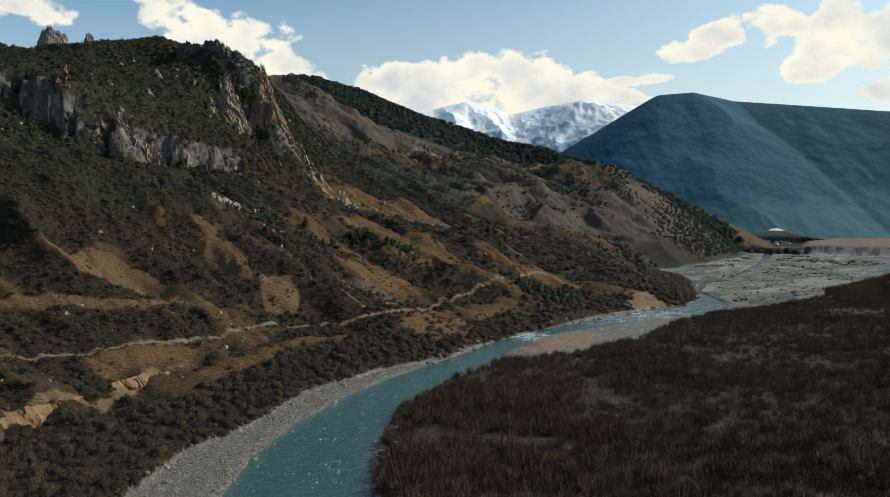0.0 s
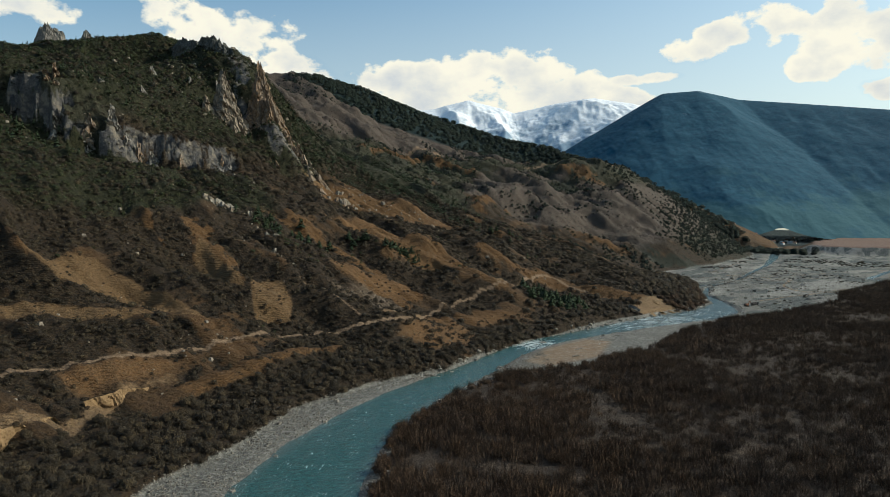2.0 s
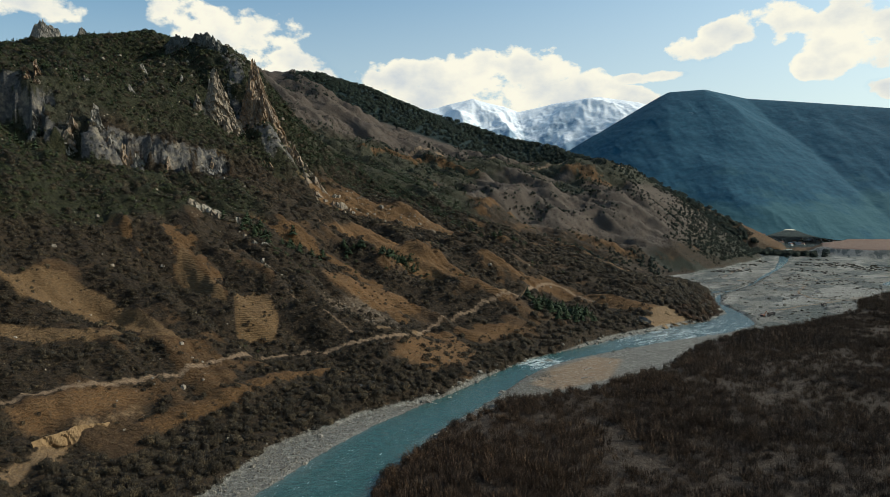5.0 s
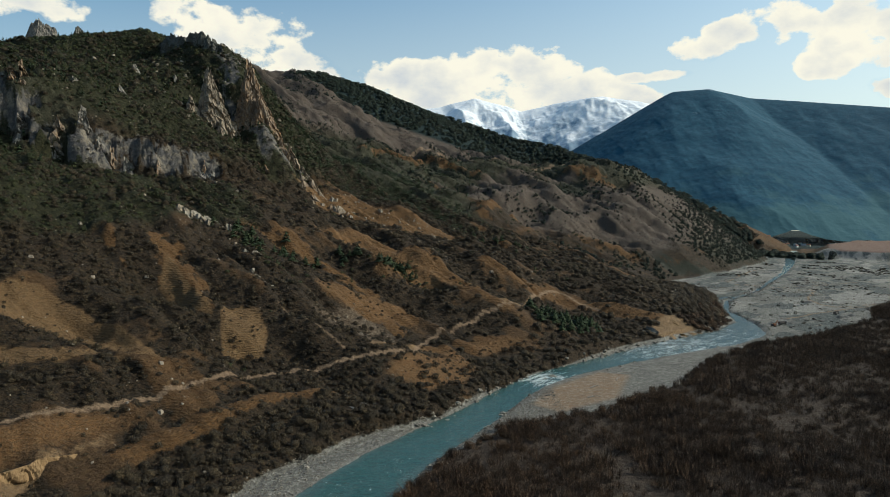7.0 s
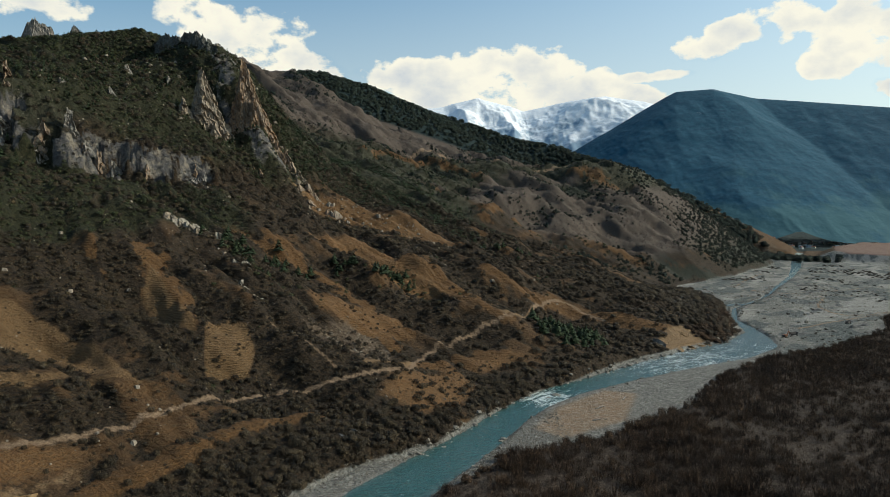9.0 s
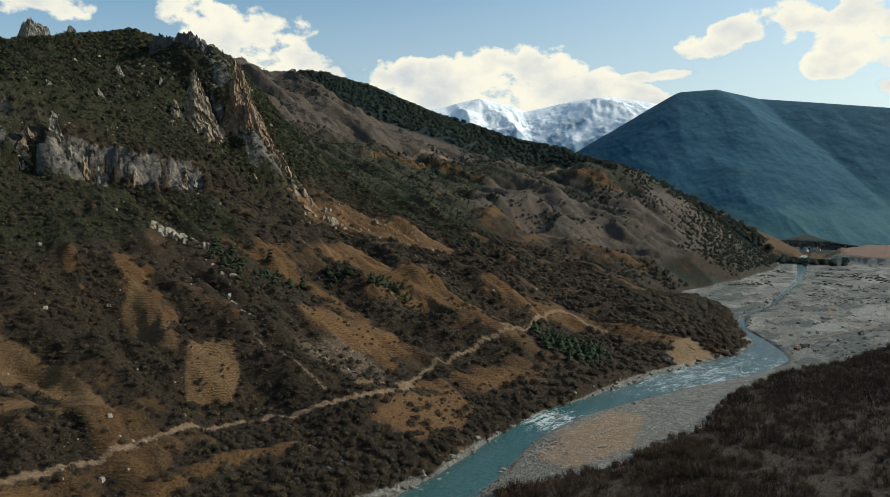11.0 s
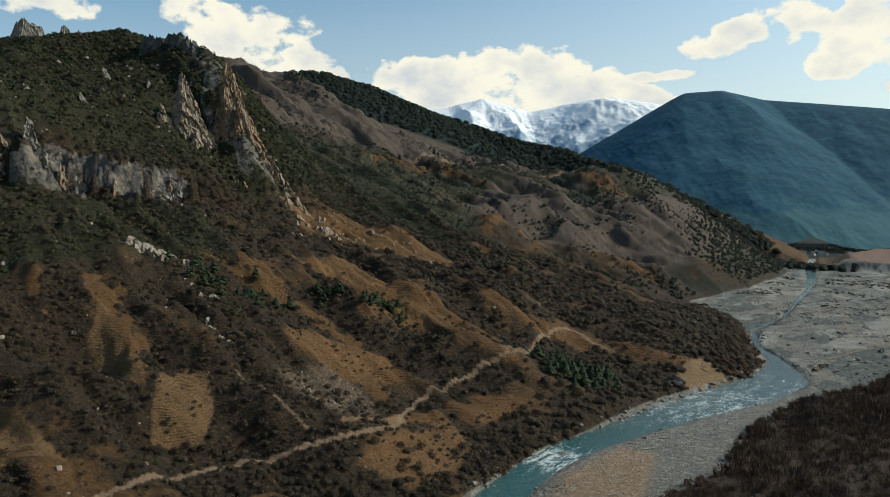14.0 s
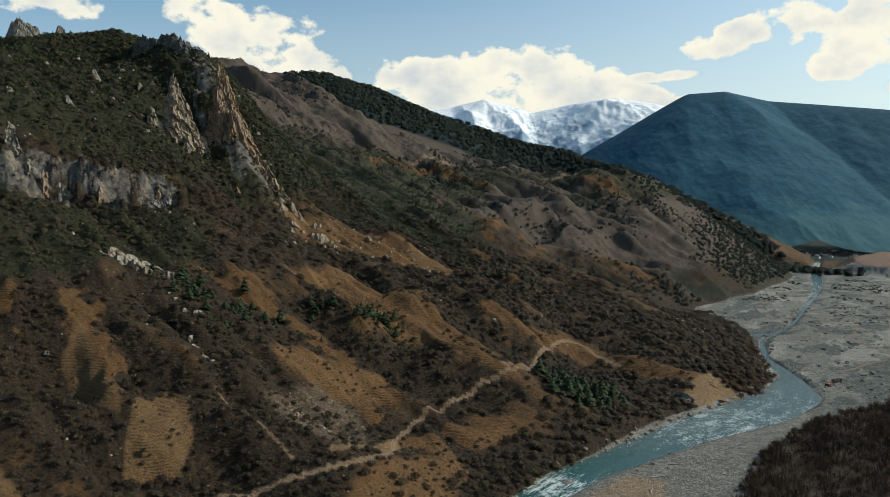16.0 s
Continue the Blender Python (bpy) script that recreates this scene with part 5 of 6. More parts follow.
def core_form(seed, segments=6, tall=0.85):
    """The dense inside of a shrub: an uneven lump with its foot on the ground. Points and triangles."""
    g = np.random.default_rng(seed)
    pts, faces = [], []
    for f, reach in ((0.0, 0.7), (0.45, 0.95), (0.8, 0.62)):
        for k in range(segments):
            a = 2 * np.pi * (k + g.uniform(-0.3, 0.3)) / segments
            r = reach * g.uniform(0.6, 1.3)
            pts.append((r * math.cos(a), r * math.sin(a), (f + g.uniform(-0.16, 0.16) * (f > 0)) * tall))
    pts.append((g.uniform(-0.15, 0.15), g.uniform(-0.15, 0.15), tall * g.uniform(0.9, 1.05)))
    for ring in range(2):
        for k in range(segments):
            a, c = ring * segments + k, ring * segments + (k + 1) % segments
            faces += [(a, c, c + segments), (a, c + segments, a + segments)]
    faces += [(2 * segments + k, 2 * segments + (k + 1) % segments, 3 * segments) for k in range(segments)]
    return np.array(pts), np.array(faces)


def pine_form(seed, tiers, narrow=0.42):
    """A conifer of unit height: tiers of drooping boughs with gaps. Triangles, n x 3 x 3."""
    g = np.random.default_rng(seed)
    out = []
    for k in range(tiers):
        f = (k + 0.5) / tiers
        z, reach = 0.14 + 0.86 * f, narrow * (1 - f) ** 0.75 + 0.03
        for m in range(7 if f < 0.7 else 5):
            a = g.uniform(0, 2 * np.pi)
            rr = reach * g.uniform(0.65, 1.15)
            c, s = math.cos(a), math.sin(a)
            top = np.array([0, 0, z + 0.10])
            tip = np.array([c * rr, s * rr, z - 0.06 * g.uniform(0, 1.4)])
            w = rr * g.uniform(0.35, 0.6)
            out.append([top, tip + np.array([-s, c, 0]) * w, tip + np.array([s, -c, -0.02]) * w])
    return np.array(out)


def strew(name, forms, x, y, size, mat, label, category, tall=None, drop=0.1, kind="stuff", g=None, cores=None):
    """Many plants or stones as one mesh."""
    g = g or np.random.default_rng(len(x))
    z = land(x, y) - drop
    pick = g.integers(0, len(forms), len(x))
    yaw = g.uniform(0, 2 * np.pi, len(x))
    tall = size if tall is None else tall
    tris = []
    for k, form in enumerate(forms):
        m = pick == k
        c, s = np.cos(yaw[m])[:, None, None], np.sin(yaw[m])[:, None, None]
        fx, fy, fz = form[None, :, :, 0], form[None, :, :, 1], form[None, :, :, 2]
        sz, tl = size[m][:, None, None], tall[m][:, None, None]
        tris.append(np.stack([(c * fx - s * fy) * sz + x[m][:, None, None], (s * fx + c * fy) * sz + y[m][:, None, None], fz * tl + z[m][:, None, None]], -1).reshape(-1, 3))
    v = np.concatenate(tris)
    f = np.arange(len(v)).reshape(-1, 3)
    for k, (pts, faces) in enumerate(cores or ()):
        m = pick % len(cores) == k
        c, s = np.cos(yaw[m])[:, None], np.sin(yaw[m])[:, None]
        sz, tl = size[m][:, None], tall[m][:, None]
        lump = np.stack([(c * pts[:, 0] - s * pts[:, 1]) * sz + x[m][:, None], (s * pts[:, 0] + c * pts[:, 1]) * sz + y[m][:, None], pts[:, 2] * tl + z[m][:, None]], -1)
        f = np.concatenate([f, (faces[None] + (np.arange(m.sum()) * len(pts))[:, None, None] + len(v)).reshape(-1, 3)])
        v = np.concatenate([v, lump.reshape(-1, 3)])
    ob = raw(name, v, f, mat, None, True)
    return tagged(ob, label, category, kind=kind)


def scatter(n, x0, x1, y0, y1, keep, seed):
    """Random places in a rectangle, thinned by keep(x, y), a chance from 0 to 1."""
    g = np.random.default_rng(seed)
    x, y = g.uniform(x0, x1, n), g.uniform(y0, y1, n)
    ahead = in_wedge(x, y, 0.7, 135)
    x, y = x[ahead], y[ahead]
    ok = g.uniform(0, 1, len(x)) < keep(x, y)
    return x[ok], y[ok], g


def in_wedge(x, y, spread=0.66, near=150):
    """The stretch of country that lies ahead of the flight."""
    return (y > near) & (np.abs(x - 15) < spread * y + 25)


def clear_of(c, x, *covered):
    m = np.ones(x.shape)
    for k in covered:
        m = m * (1 - np.clip(c[k], 0, 1))
    return m


def build_thicket():
    forms, far_forms = [brush_form(100 + k, 58, 0.05) for k in range(7)], [brush_form(150 + k, 26, 0.085) for k in range(7)]

    def keep(x, y):
        gaps = span(fbm(x / 26, y / 26, 4, 0.5, 81), -0.32, -0.16)
        return (within(x, y, THICKET) > 1.0) * in_wedge(x, y, 0.66, 140) * (0.15 + 0.85 * gaps) * np.clip(1.15 - y / 1400, 0.2, 1)

    x, y, g = scatter(96000, -15, 760, 140, 1100, keep, 5)
    grow = 0.7 + span(fbm(x / 40, y / 40, 3, 0.5, 83), -0.3, 0.4) * 0.8
    size = (1.5 + g.uniform(0, 1, len(x)) ** 2 * 2.4) * grow * (1 + span(y, 400, 900) * 0.5)
    tall = (1.5 + 0.6 * size) * g.uniform(0.85, 1.25, len(x))
    near = y < 430
    for m, f in ((near, forms), (~near, far_forms)):
        strew("leafless_thicket", f, x[m], y[m], size[m], TWIG_EAST, "dense leafless reddish-brown shrubs on the flat bank", "shrubs", tall[m], g=g)


def build_bank_scrub():
    near_forms, far_forms = [brush_form(200 + k, 24, 0.055) for k in range(5)] + [shrub_form(205 + k, 16, 1.0, 0.95, 0.06) for k in range(2)], [shrub_form(230 + k, 3, 1.0, 0.9, 0.1) for k in range(6)]
    near_cores, far_cores = [(p * [0.8, 0.8, 1.0], f) for p, f in (core_form(260 + k, 5, (0.6, 0.75, 0.5)[k % 3]) for k in range(7))], [core_form(270 + k, 4, 0.85) for k in range(6)]

    def keep(x, y):
        c, d = covers(x, y), rises(x, y)
        foot = (1 - span(d, 18, 45)) * span(d, 0.0, 1.5)
        dens = np.clip(0.05 + 0.95 * c["scrub_floor"] + 0.35 * foot, 0, 1) * (1 - 0.55 * np.clip(c["pine_floor"], 0, 1))
        return (d > 0.2) * dens * clear_of(c, x, "field", "track", "scarp") * (1 - 0.78 * np.clip(c["ochre"] + 0.5 * c["scree"] + c["grass"], 0, 1)) * (1 - 0.8 * c["rock"])

    for name, n, y0, y1, forms, cores, seed in (("leafless_scrub", 66000, 150, 490, near_forms, near_cores, 9), ("hill_scrub", 42000, 490, 1000, far_forms, far_cores, 10)):
        x, y, g = scatter(n, -420, 420, y0, y1, keep, seed)
        size = (0.55 + g.uniform(0, 1, len(x)) ** 3 * 2.2) * (1 + 0.4 * (1 - span(rises(x, y), 20, 60))) * (1 + span(y, 500, 900) * 0.5)
        strew(name, forms, x, y, size, TWIG_WEST, "grey-brown leafless scrub over the hillside", "shrubs", size * g.uniform(0.9, 1.5, len(x)), g=g, cores=cores)


BEND_SHRUBS = [(222, 650), (254, 694), (276, 755), (298, 825), (318, 905), (330, 985), (352, 1075)]


def build_bend_thicket():
    forms, cores = [brush_form(290 + k, 16, 0.07) for k in range(5)], [core_form(295 + k, 5, 0.7) for k in range(5)]

    def keep(x, y):
        return (1 - span(nearest(x, y, BEND_SHRUBS)[0], 6, 16)) * (0.25 + 0.75 * span(fbm(x / 30, y / 30, 3, 0.5, 98), -0.2, 0.1))

    x, y, g = scatter(9000, 195, 380, 630, 1090, keep, 41)
    size = g.uniform(1.8, 3.4, len(x))
    strew("bend_thicket", forms, x, y, size, TWIG_EAST, "tall leafless reddish shrubs at the foot of the slope", "shrubs", size * g.uniform(1.1, 1.8, len(x)), g=g, cores=cores)

    def on_flats(x, y):
        return (rises(x, y) < -6) * (within(x, y, THICKET) < -4) * (nearest(x, y, RIVER)[0] > 26) * span(fbm(x / 55, y / 55, 4, 0.55, 96), 0.02, 0.2)

    x, y, g = scatter(5200, 260, 900, 640, 1700, on_flats, 43)
    size = g.uniform(0.8, 2.2, len(x)) * (1 + span(y, 900, 1500))
    strew("flats_scrub", [brush_form(700 + k, 6, 0.12) for k in range(4)], x, y, size, TWIG_WEST, "low dark bushes dotted over the gravel flats", "shrubs", size * 0.8, g=g, cores=[core_form(705 + k, 4, 0.7) for k in range(4)])


def build_pines():
    forms, far_forms = [pine_form(300 + k, 6) for k in range(5)], [pine_form(320 + k, 1) * [0.8, 0.8, 1] for k in range(4)]
    crowns = [core_form(330 + k, 4, 0.95) for k in range(4)]

    def keep(x, y):
        c = covers(x, y)
        patch = span(fbm(x / 45, y / 45, 4, 0.55, 87), -0.25, 0.1)
        return np.clip(c["pine_floor"], 0, 1) * (0.2 + 0.8 * patch) * in_wedge(x, y, 0.7) + 0.05 * (rises(x, y) > 120) * span(fbm(x / 70, y / 70, 3, 0.5, 88), 0.05, 0.2) * in_wedge(x, y)

    x, y, g = scatter(26000, -1150, 350, 420, 1750, keep, 13)
    tall = g.uniform(2.6, 6.4, len(x)) * (1 + 0.35 * (y < 620))
    strew("pine_wood", forms, x, y, tall * 0.8, NEEDLES, "dark green pines over the upper slopes", "trees", tall, g=g)

    def keep_slope(x, y):
        return span(within(x, y, GREEN_SLOPE), -25, 25) * (0.15 + 0.85 * span(fbm(x / 40, y / 40, 4, 0.55, 89), -0.2, 0.12))

    x, y, g = scatter(30000, -260, 120, 790, 1330, keep_slope, 14)
    tall = g.uniform(2.6, 6.2, len(x))
    strew("slope_pine_wood", [pine_form(310 + k, 2, 0.5) for k in range(4)], x, y, tall * 0.85, NEEDLES, "dense green pines on the slope behind the spires", "trees", tall, g=g)

    def keep_far(x, y):
        return (rises(x, y) > 10) * np.clip(0.7 * span(fbm(x / 110, y / 110, 4, 0.55, 91), 0.0, 0.3) + span(within(x, y, NOSE_WOOD), -60, 20), 0, 1)

    x, y, g = scatter(34000, -380, 850, 1080, 2100, keep_far, 15)
    tall = 2.0 + 4.5 * g.uniform(0, 1, len(x)) ** 2
    strew("far_pine_wood", far_forms, x, y, tall * 0.62, FIR_FAR, "scattered dark conifers over the far spurs", "trees", tall, g=g, cores=crowns)
    t = g.uniform(0, 1, 4800)
    k = t * (len(DARK) - 1)
    x, y = np.interp(k, np.arange(len(DARK)), [p[0] for p in DARK]) + g.normal(0, 25, 4800), np.interp(k, np.arange(len(DARK)), [p[1] for p in DARK]) + 15 - g.uniform(0, 1, 4800) ** 1.3 * 520
    tall = g.uniform(8, 16, len(x))
    strew("ridge_wood", far_forms, x, y, tall * 0.8, FIR_FAR, "dark conifers along the far ridge", "trees", tall, g=g, cores=crowns)


def build_green_scrub():
    forms, cores = [shrub_form(400 + k, 3, 1.0, 0.8, 0.09) for k in range(5)], [core_form(410 + k, 4, 0.95) for k in range(5)]

    def keep(x, y):
        c = covers(x, y)
        deep = bands(x, y, [HOLLOWS[0], HOLLOWS[5]], fbm(x / 12, y / 12, 4, 0.6, 69) * 2)[0]
        return np.clip(c["moss"] * 0.8 + 0.9 * deep + 0.05 * (rises(x, y) > 60) * span(fbm(x / 35, y / 35, 3, 0.5, 93), 0.0, 0.2), 0, 1) * in_wedge(x, y) * clear_of(c, x, "field", "track", "scarp")

    x, y, g = scatter(76000, -900, 330, 300, 1400, keep, 19)
    strew("evergreen_scrub", forms, x, y, g.uniform(0.9, 2.3, len(x)) * (1 + span(y, 600, 1200)), JUNIPER, "low yellow-green evergreen scrub between the rocks", "shrubs", g=g, cores=cores)


def build_far_scrub():
    forms = [shrub_form(250 + k, 9, 1.0, 0.8, 0.2) for k in range(5)]

    def keep(x, y):
        patch = span(fbm(x / 55, y / 55, 5, 0.6, 99), -0.1, 0.15)
        return (rises(x, y) > 3) * (0.12 + 0.88 * patch) * in_wedge(x, y, 0.7)

    x, y, g = scatter(24000, -700, 850, 900, 2050, keep, 39)
    strew("far_scrub", forms, x, y, g.uniform(2.5, 5.5, len(x)), TWIG_WEST, "dark scrub dotted over the far spurs", "shrubs", g=g)


build_thicket()
build_far_scrub()
build_bank_scrub()
build_bend_thicket()
build_pines()
build_green_scrub()


def stone_form(seed):
    """A broken river stone of unit size. Triangles, n x 3 x 3."""
    bm = bmesh.new()
    bmesh.ops.create_cone(bm, cap_ends=True, cap_tris=True, segments=5, radius1=0.55, radius2=0.32, depth=0.8)
    g = random.Random(seed)
    for v in bm.verts:
        v.co = Vector((v.co.x * g.uniform(0.75, 1.3), v.co.y * g.uniform(0.75, 1.2), v.co.z * g.uniform(0.5, 0.8) + 0.12))
    bmesh.ops.triangulate(bm, faces=bm.faces[:])
    tris = np.array([[v.co[:] for v in f.verts] for f in bm.faces])
    bm.free()
    return tris


def build_stones():
    forms = [stone_form(k) for k in range(8)]

    def keep(x, y):
        d, (rd, rw), th = rises(x, y), nearest(x, y, RIVER), within(x, y, THICKET)
        edge = rd - rw
        near_bank = (1 - span(np.abs(edge - 1), 2, 9)) * 0.8 + (y < 430) * (edge > 0) * (x < 60) * 0.8
        bars = span(fbm(x / 30, y / 12, 3, 0.5, 95), 0.0, 0.25) * 0.5
        return (d < 2) * (th < 3) * np.where(edge > -2.0, 1.0, 0.012 * (y < 480) * (edge > -16)) * np.clip(near_bank + bars + (edge < -2.0), 0, 1) * in_wedge(x, y)

    x, y, g = scatter(160000, -90, 620, 160, 1150, keep, 23)
    size = 0.28 + g.pareto(2.8, len(x)) * 0.3
    size = np.clip(size, 0.3, 2.6) * (1 + span(y, 500, 1000))
    strew("river_stones", forms, x, y, size, STONE, "grey river stones strewn over the gravel banks", "stones", g=g)

    def keep_bank(x, y):
        rd, rw = nearest(x, y, RIVER)
        return (rises(x, y) < 1.5) * (rd - rw > -1.5) * (within(x, y, THICKET) < 0) * (0.35 + 0.65 * span(fbm(x / 12, y / 12, 3, 0.5, 94), -0.2, 0.1))

    x, y, g = scatter(90000, -95, 70, 150, 440, keep_bank, 25)
    strew("bank_cobbles", forms, x, y, np.clip(0.3 + g.pareto(3.2, len(x)) * 0.32, 0.3, 1.3), STONE, "pale and dark cobbles along the gravel bank", "stones", drop=0.02, g=g)

    def keep2(x, y):
        c = covers(x, y)
        return np.clip(c["scree"] * 0.9 + c["moss"] * 0.1 + 0.7 * c["ochre"] * (y > 700) + 0.16 * span(fbm(x / 25, y / 25, 3, 0.5, 97), 0.0, 0.3), 0, 1) * (rises(x, y) > 8) * in_wedge(x, y)

    x, y, g = scatter(48000, -400, 330, 200, 950, keep2, 29)
    size = np.clip(0.4 + g.pareto(2.6, len(x)) * 0.5, 0.4, 3.2) * (1 + span(y, 500, 900) * 0.7)
    strew("hill_stones", forms, x, y, size, material("hill_stone", [(0.20, 0.165, 0.125), (0.12, 0.10, 0.08), (0.27, 0.225, 0.175)], 0.3, 0.95, 0.4, islands=0.3),
          "pale rocks scattered between the scrub", "stones", g=g)


build_stones()


# ---------------------------------------------------------------- single plants that can be told apart
def plant(kind, form, stems, twig_mat, stem_mat, label, category, group, core=None):
    """A shrub or tree of unit size as a thing with stems and a crown."""
    root = new(kind)
    crown = raw("crown", form.reshape(-1, 3), np.arange(form.shape[0] * 3).reshape(-1, 3), twig_mat)
    crown.parent = root
    if core is not None:
        inside = raw("inner_crown", core[0] * 0.55, core[1], twig_mat, None, True)
        inside.parent = root
    for p, q, r in stems:
        part("stem", rod(p, q, r, r * 0.4, 5), stem_mat, root)
    return tagged(root, label, category, group)


def set_out(model, x, y, size, tall, g):
    """Copies of a thing at many places; the model takes the first."""
    z = land(x, y) - 0.1
    for k in range(len(x)):
        m = pose(x[k], y[k], z[k], 0, 0, g.uniform(0, 360))
        if k == 0:
            model.matrix_basis = m @ Matrix.Diagonal((size[k], size[k], tall[k], 1))
        else:
            copy_thing(model, m).scale = (size[k], size[k], tall[k])


def build_single_plants():
    g = np.random.default_rng(77)
    stems = [((0, 0, 0), (0.1, 0.05, 0.5), 0.03), ((0.05, 0, 0), (-0.25, 0.2, 0.45), 0.025), ((0, 0.05, 0), (0.2, -0.25, 0.4), 0.025)]
    for k in range(4):          # along the rim of the thicket
        model = plant("leafless_shrub", shrub_form(500 + k, 120, 1.0, 0.95, 0.04), stems, TWIG_EAST, BARK, "bare reddish-brown shrub at the rim of the thicket", "shrub", "rim shrubs", core_form(600 + k, 7, 1.3))
        x, y = g.uniform(-14, 420, 6000), g.uniform(190, 700, 6000)
        d = within(x, y, THICKET)
        x, y = x[(d > -1.5) & (d < 3.0)][:34], y[(d > -1.5) & (d < 3.0)][:34]
        s = g.uniform(2.6, 4.6, len(x))
        set_out(model, x, y, s, s * g.uniform(0.75, 1.1, len(x)), g)
    for k in range(3):          # round the fields and along the track
        model = plant("field_bush", shrub_form(520 + k, 70, 1.0, 0.8, 0.05), stems, TWIG_WEST, BARK, "dark rounded leafless bush on the open slope", "bush", "field bushes", core_form(620 + k, 7, 1.3))
        x, y = g.uniform(-215, 60, 1500), g.uniform(300, 600, 1500)
        c = covers(x, y)
        open_ground = (c["field"] + c["ochre"] + c["scree"] > 0.5) & (c["track"] < 0.1)
        x, y = x[open_ground][:45], y[open_ground][:45]
        s = g.uniform(0.8, 2.0, len(x))
        set_out(model, x, y, s, s, g)
    trunk = [((0, 0, 0), (0, 0, 0.9), 0.02)]
    for k in range(3):          # the pines above the river bend, and lone ones on the slope
        model = plant("pine_tree", pine_form(540 + k, 10, 0.46), trunk, NEEDLES, BARK, "dark green pine on the slope above the river", "tree", "slope pines")
        spots = []
        for _ in range(16):
            t = g.uniform(5.5, 9.5)
            spots.append((g.normal(106, 11), g.normal(585, 16), t, t))
        for cx, cy, n, sd in ((-22, 612, 7, 8), (-57, 600, 3, 6), (70, 790, 6, 16), (-118, 552, 5, 9), (-95, 560, 5, 12)):
            for _ in range(n):
                t = g.uniform(4, 8)
                spots.append((g.normal(cx, sd), g.normal(cy, sd), t, t))
        set_out(model, *np.array(spots).T, g)


build_single_plants()


def build_boulders():
    g = np.random.default_rng(91)
    for k in range(4):
        bm = bmesh.new()
        bmesh.ops.create_icosphere(bm, subdivisions=3, radius=0.5)
        for v in bm.verts:
            n = v.co.normalized()
            v.co = n * (0.5 + 0.20 * noise.noise(n * 1.7 + Vector((k * 7, 0, 0))) + 0.07 * noise.noise(n * 5 + Vector((k, 3, 0))))
            v.co.z = v.co.z * 0.68 + 0.18
        model = part("boulder", bm, STONE)
        tagged(model, "grey angular boulder at the water's edge", "boulder", "bank boulders")
        x, y = g.uniform(0, 250, 4000), g.uniform(375, 680, 4000)
        (rd, rw), d = nearest(x, y, RIVER), rises(x, y)
        edge = (rd - rw > -2.5) & (rd - rw < 4) & (d > -12)
        lone = ((76, 478, 4.6, 3.4), (71, 473, 3.2, 2.2), (40, 398, 3, 2.2), (231, 655, 4, 3))[k]
        x, y = np.append(x[edge][:24], lone[0]), np.append(y[edge][:24], lone[1])
        s = np.append(g.uniform(1.0, 3.0, len(x) - 1), lone[2])
        set_out(model, x, y, s, s, g)


build_boulders()


# ---------------------------------------------------------------- machines on the gravel
PAINT_YELLOW, PAINT_DARK, RUBBER, STEEL, GLASS = (simple("worn_orange_paint", (0.17, 0.06, 0.02)), simple("dark_steel_paint", (0.035, 0.035, 0.04)), simple("rubber", (0.02, 0.02, 0.02), 0.9),
                                                  simple("worn_steel", (0.12, 0.10, 0.09), 0.5), simple("cab_glass", (0.02, 0.03, 0.035), 0.1))


def build_excavator(x, y, turn):
    root = new("excavator")
    for s in (-1.2, 1.2):
        track = part("crawler_track", block(0.6, 4.2, 0.9, (s, 0, 0), 0.2), RUBBER, root, "black rubbered crawler track")
        for k in range(4):
            part("track_roller", rod((s - 0.34, -1.4 + k * 0.93, 0.42), (s + 0.34, -1.4 + k * 0.93, 0.42), 0.28), STEEL, track)
    part("turntable", rod((0, 0, 0.8), (0, 0, 1.1), 1.0, 1.0, 16), STEEL, root)
    body = part("body", block(2.7, 3.4, 1.3, (0, -0.7, 1.1), 0.15), PAINT_YELLOW, root, "worn orange engine housing")
    part("counterweight", block(2.6, 0.8, 1.2, (0, -2.4, 1.1), 0.25), PAINT_DARK, body)
    cab = part("cab", block(1.0, 1.5, 1.6, (-0.8, 0.6, 1.2), 0.1, 0.9), PAINT_YELLOW, root)
    part("windscreen", block(0.8, 0.05, 0.9, (-0.8, 1.36, 1.7)), GLASS, cab)
    part("side_window", block(0.05, 1.0, 0.7, (-1.3, 0.6, 1.9)), GLASS, cab)
    part("boom", rod((0.3, 0.8, 1.8), (0.3, 3.6, 5.2), 0.4, 0.28, 6), PAINT_YELLOW, root, "raised orange boom")
    stick = part("stick", rod((0.3, 3.4, 5.3), (0.3, 5.4, 2.6), 0.26, 0.18, 6), PAINT_YELLOW, root)
    part("bucket", block(1.1, 0.9, 0.9, (0.3, 5.3, 1.6), 0.15, 0.7), STEEL, stick)
    part("hydraulic_ram", rod((0.3, 1.2, 1.6), (0.3, 2.6, 3.7), 0.1, 0.1, 6), STEEL, root)
    root.matrix_basis = pose(x, y, height(x, y), 0, 0, turn)
    tagged(root, "orange crawler excavator digging gravel by the pool", "excavator")


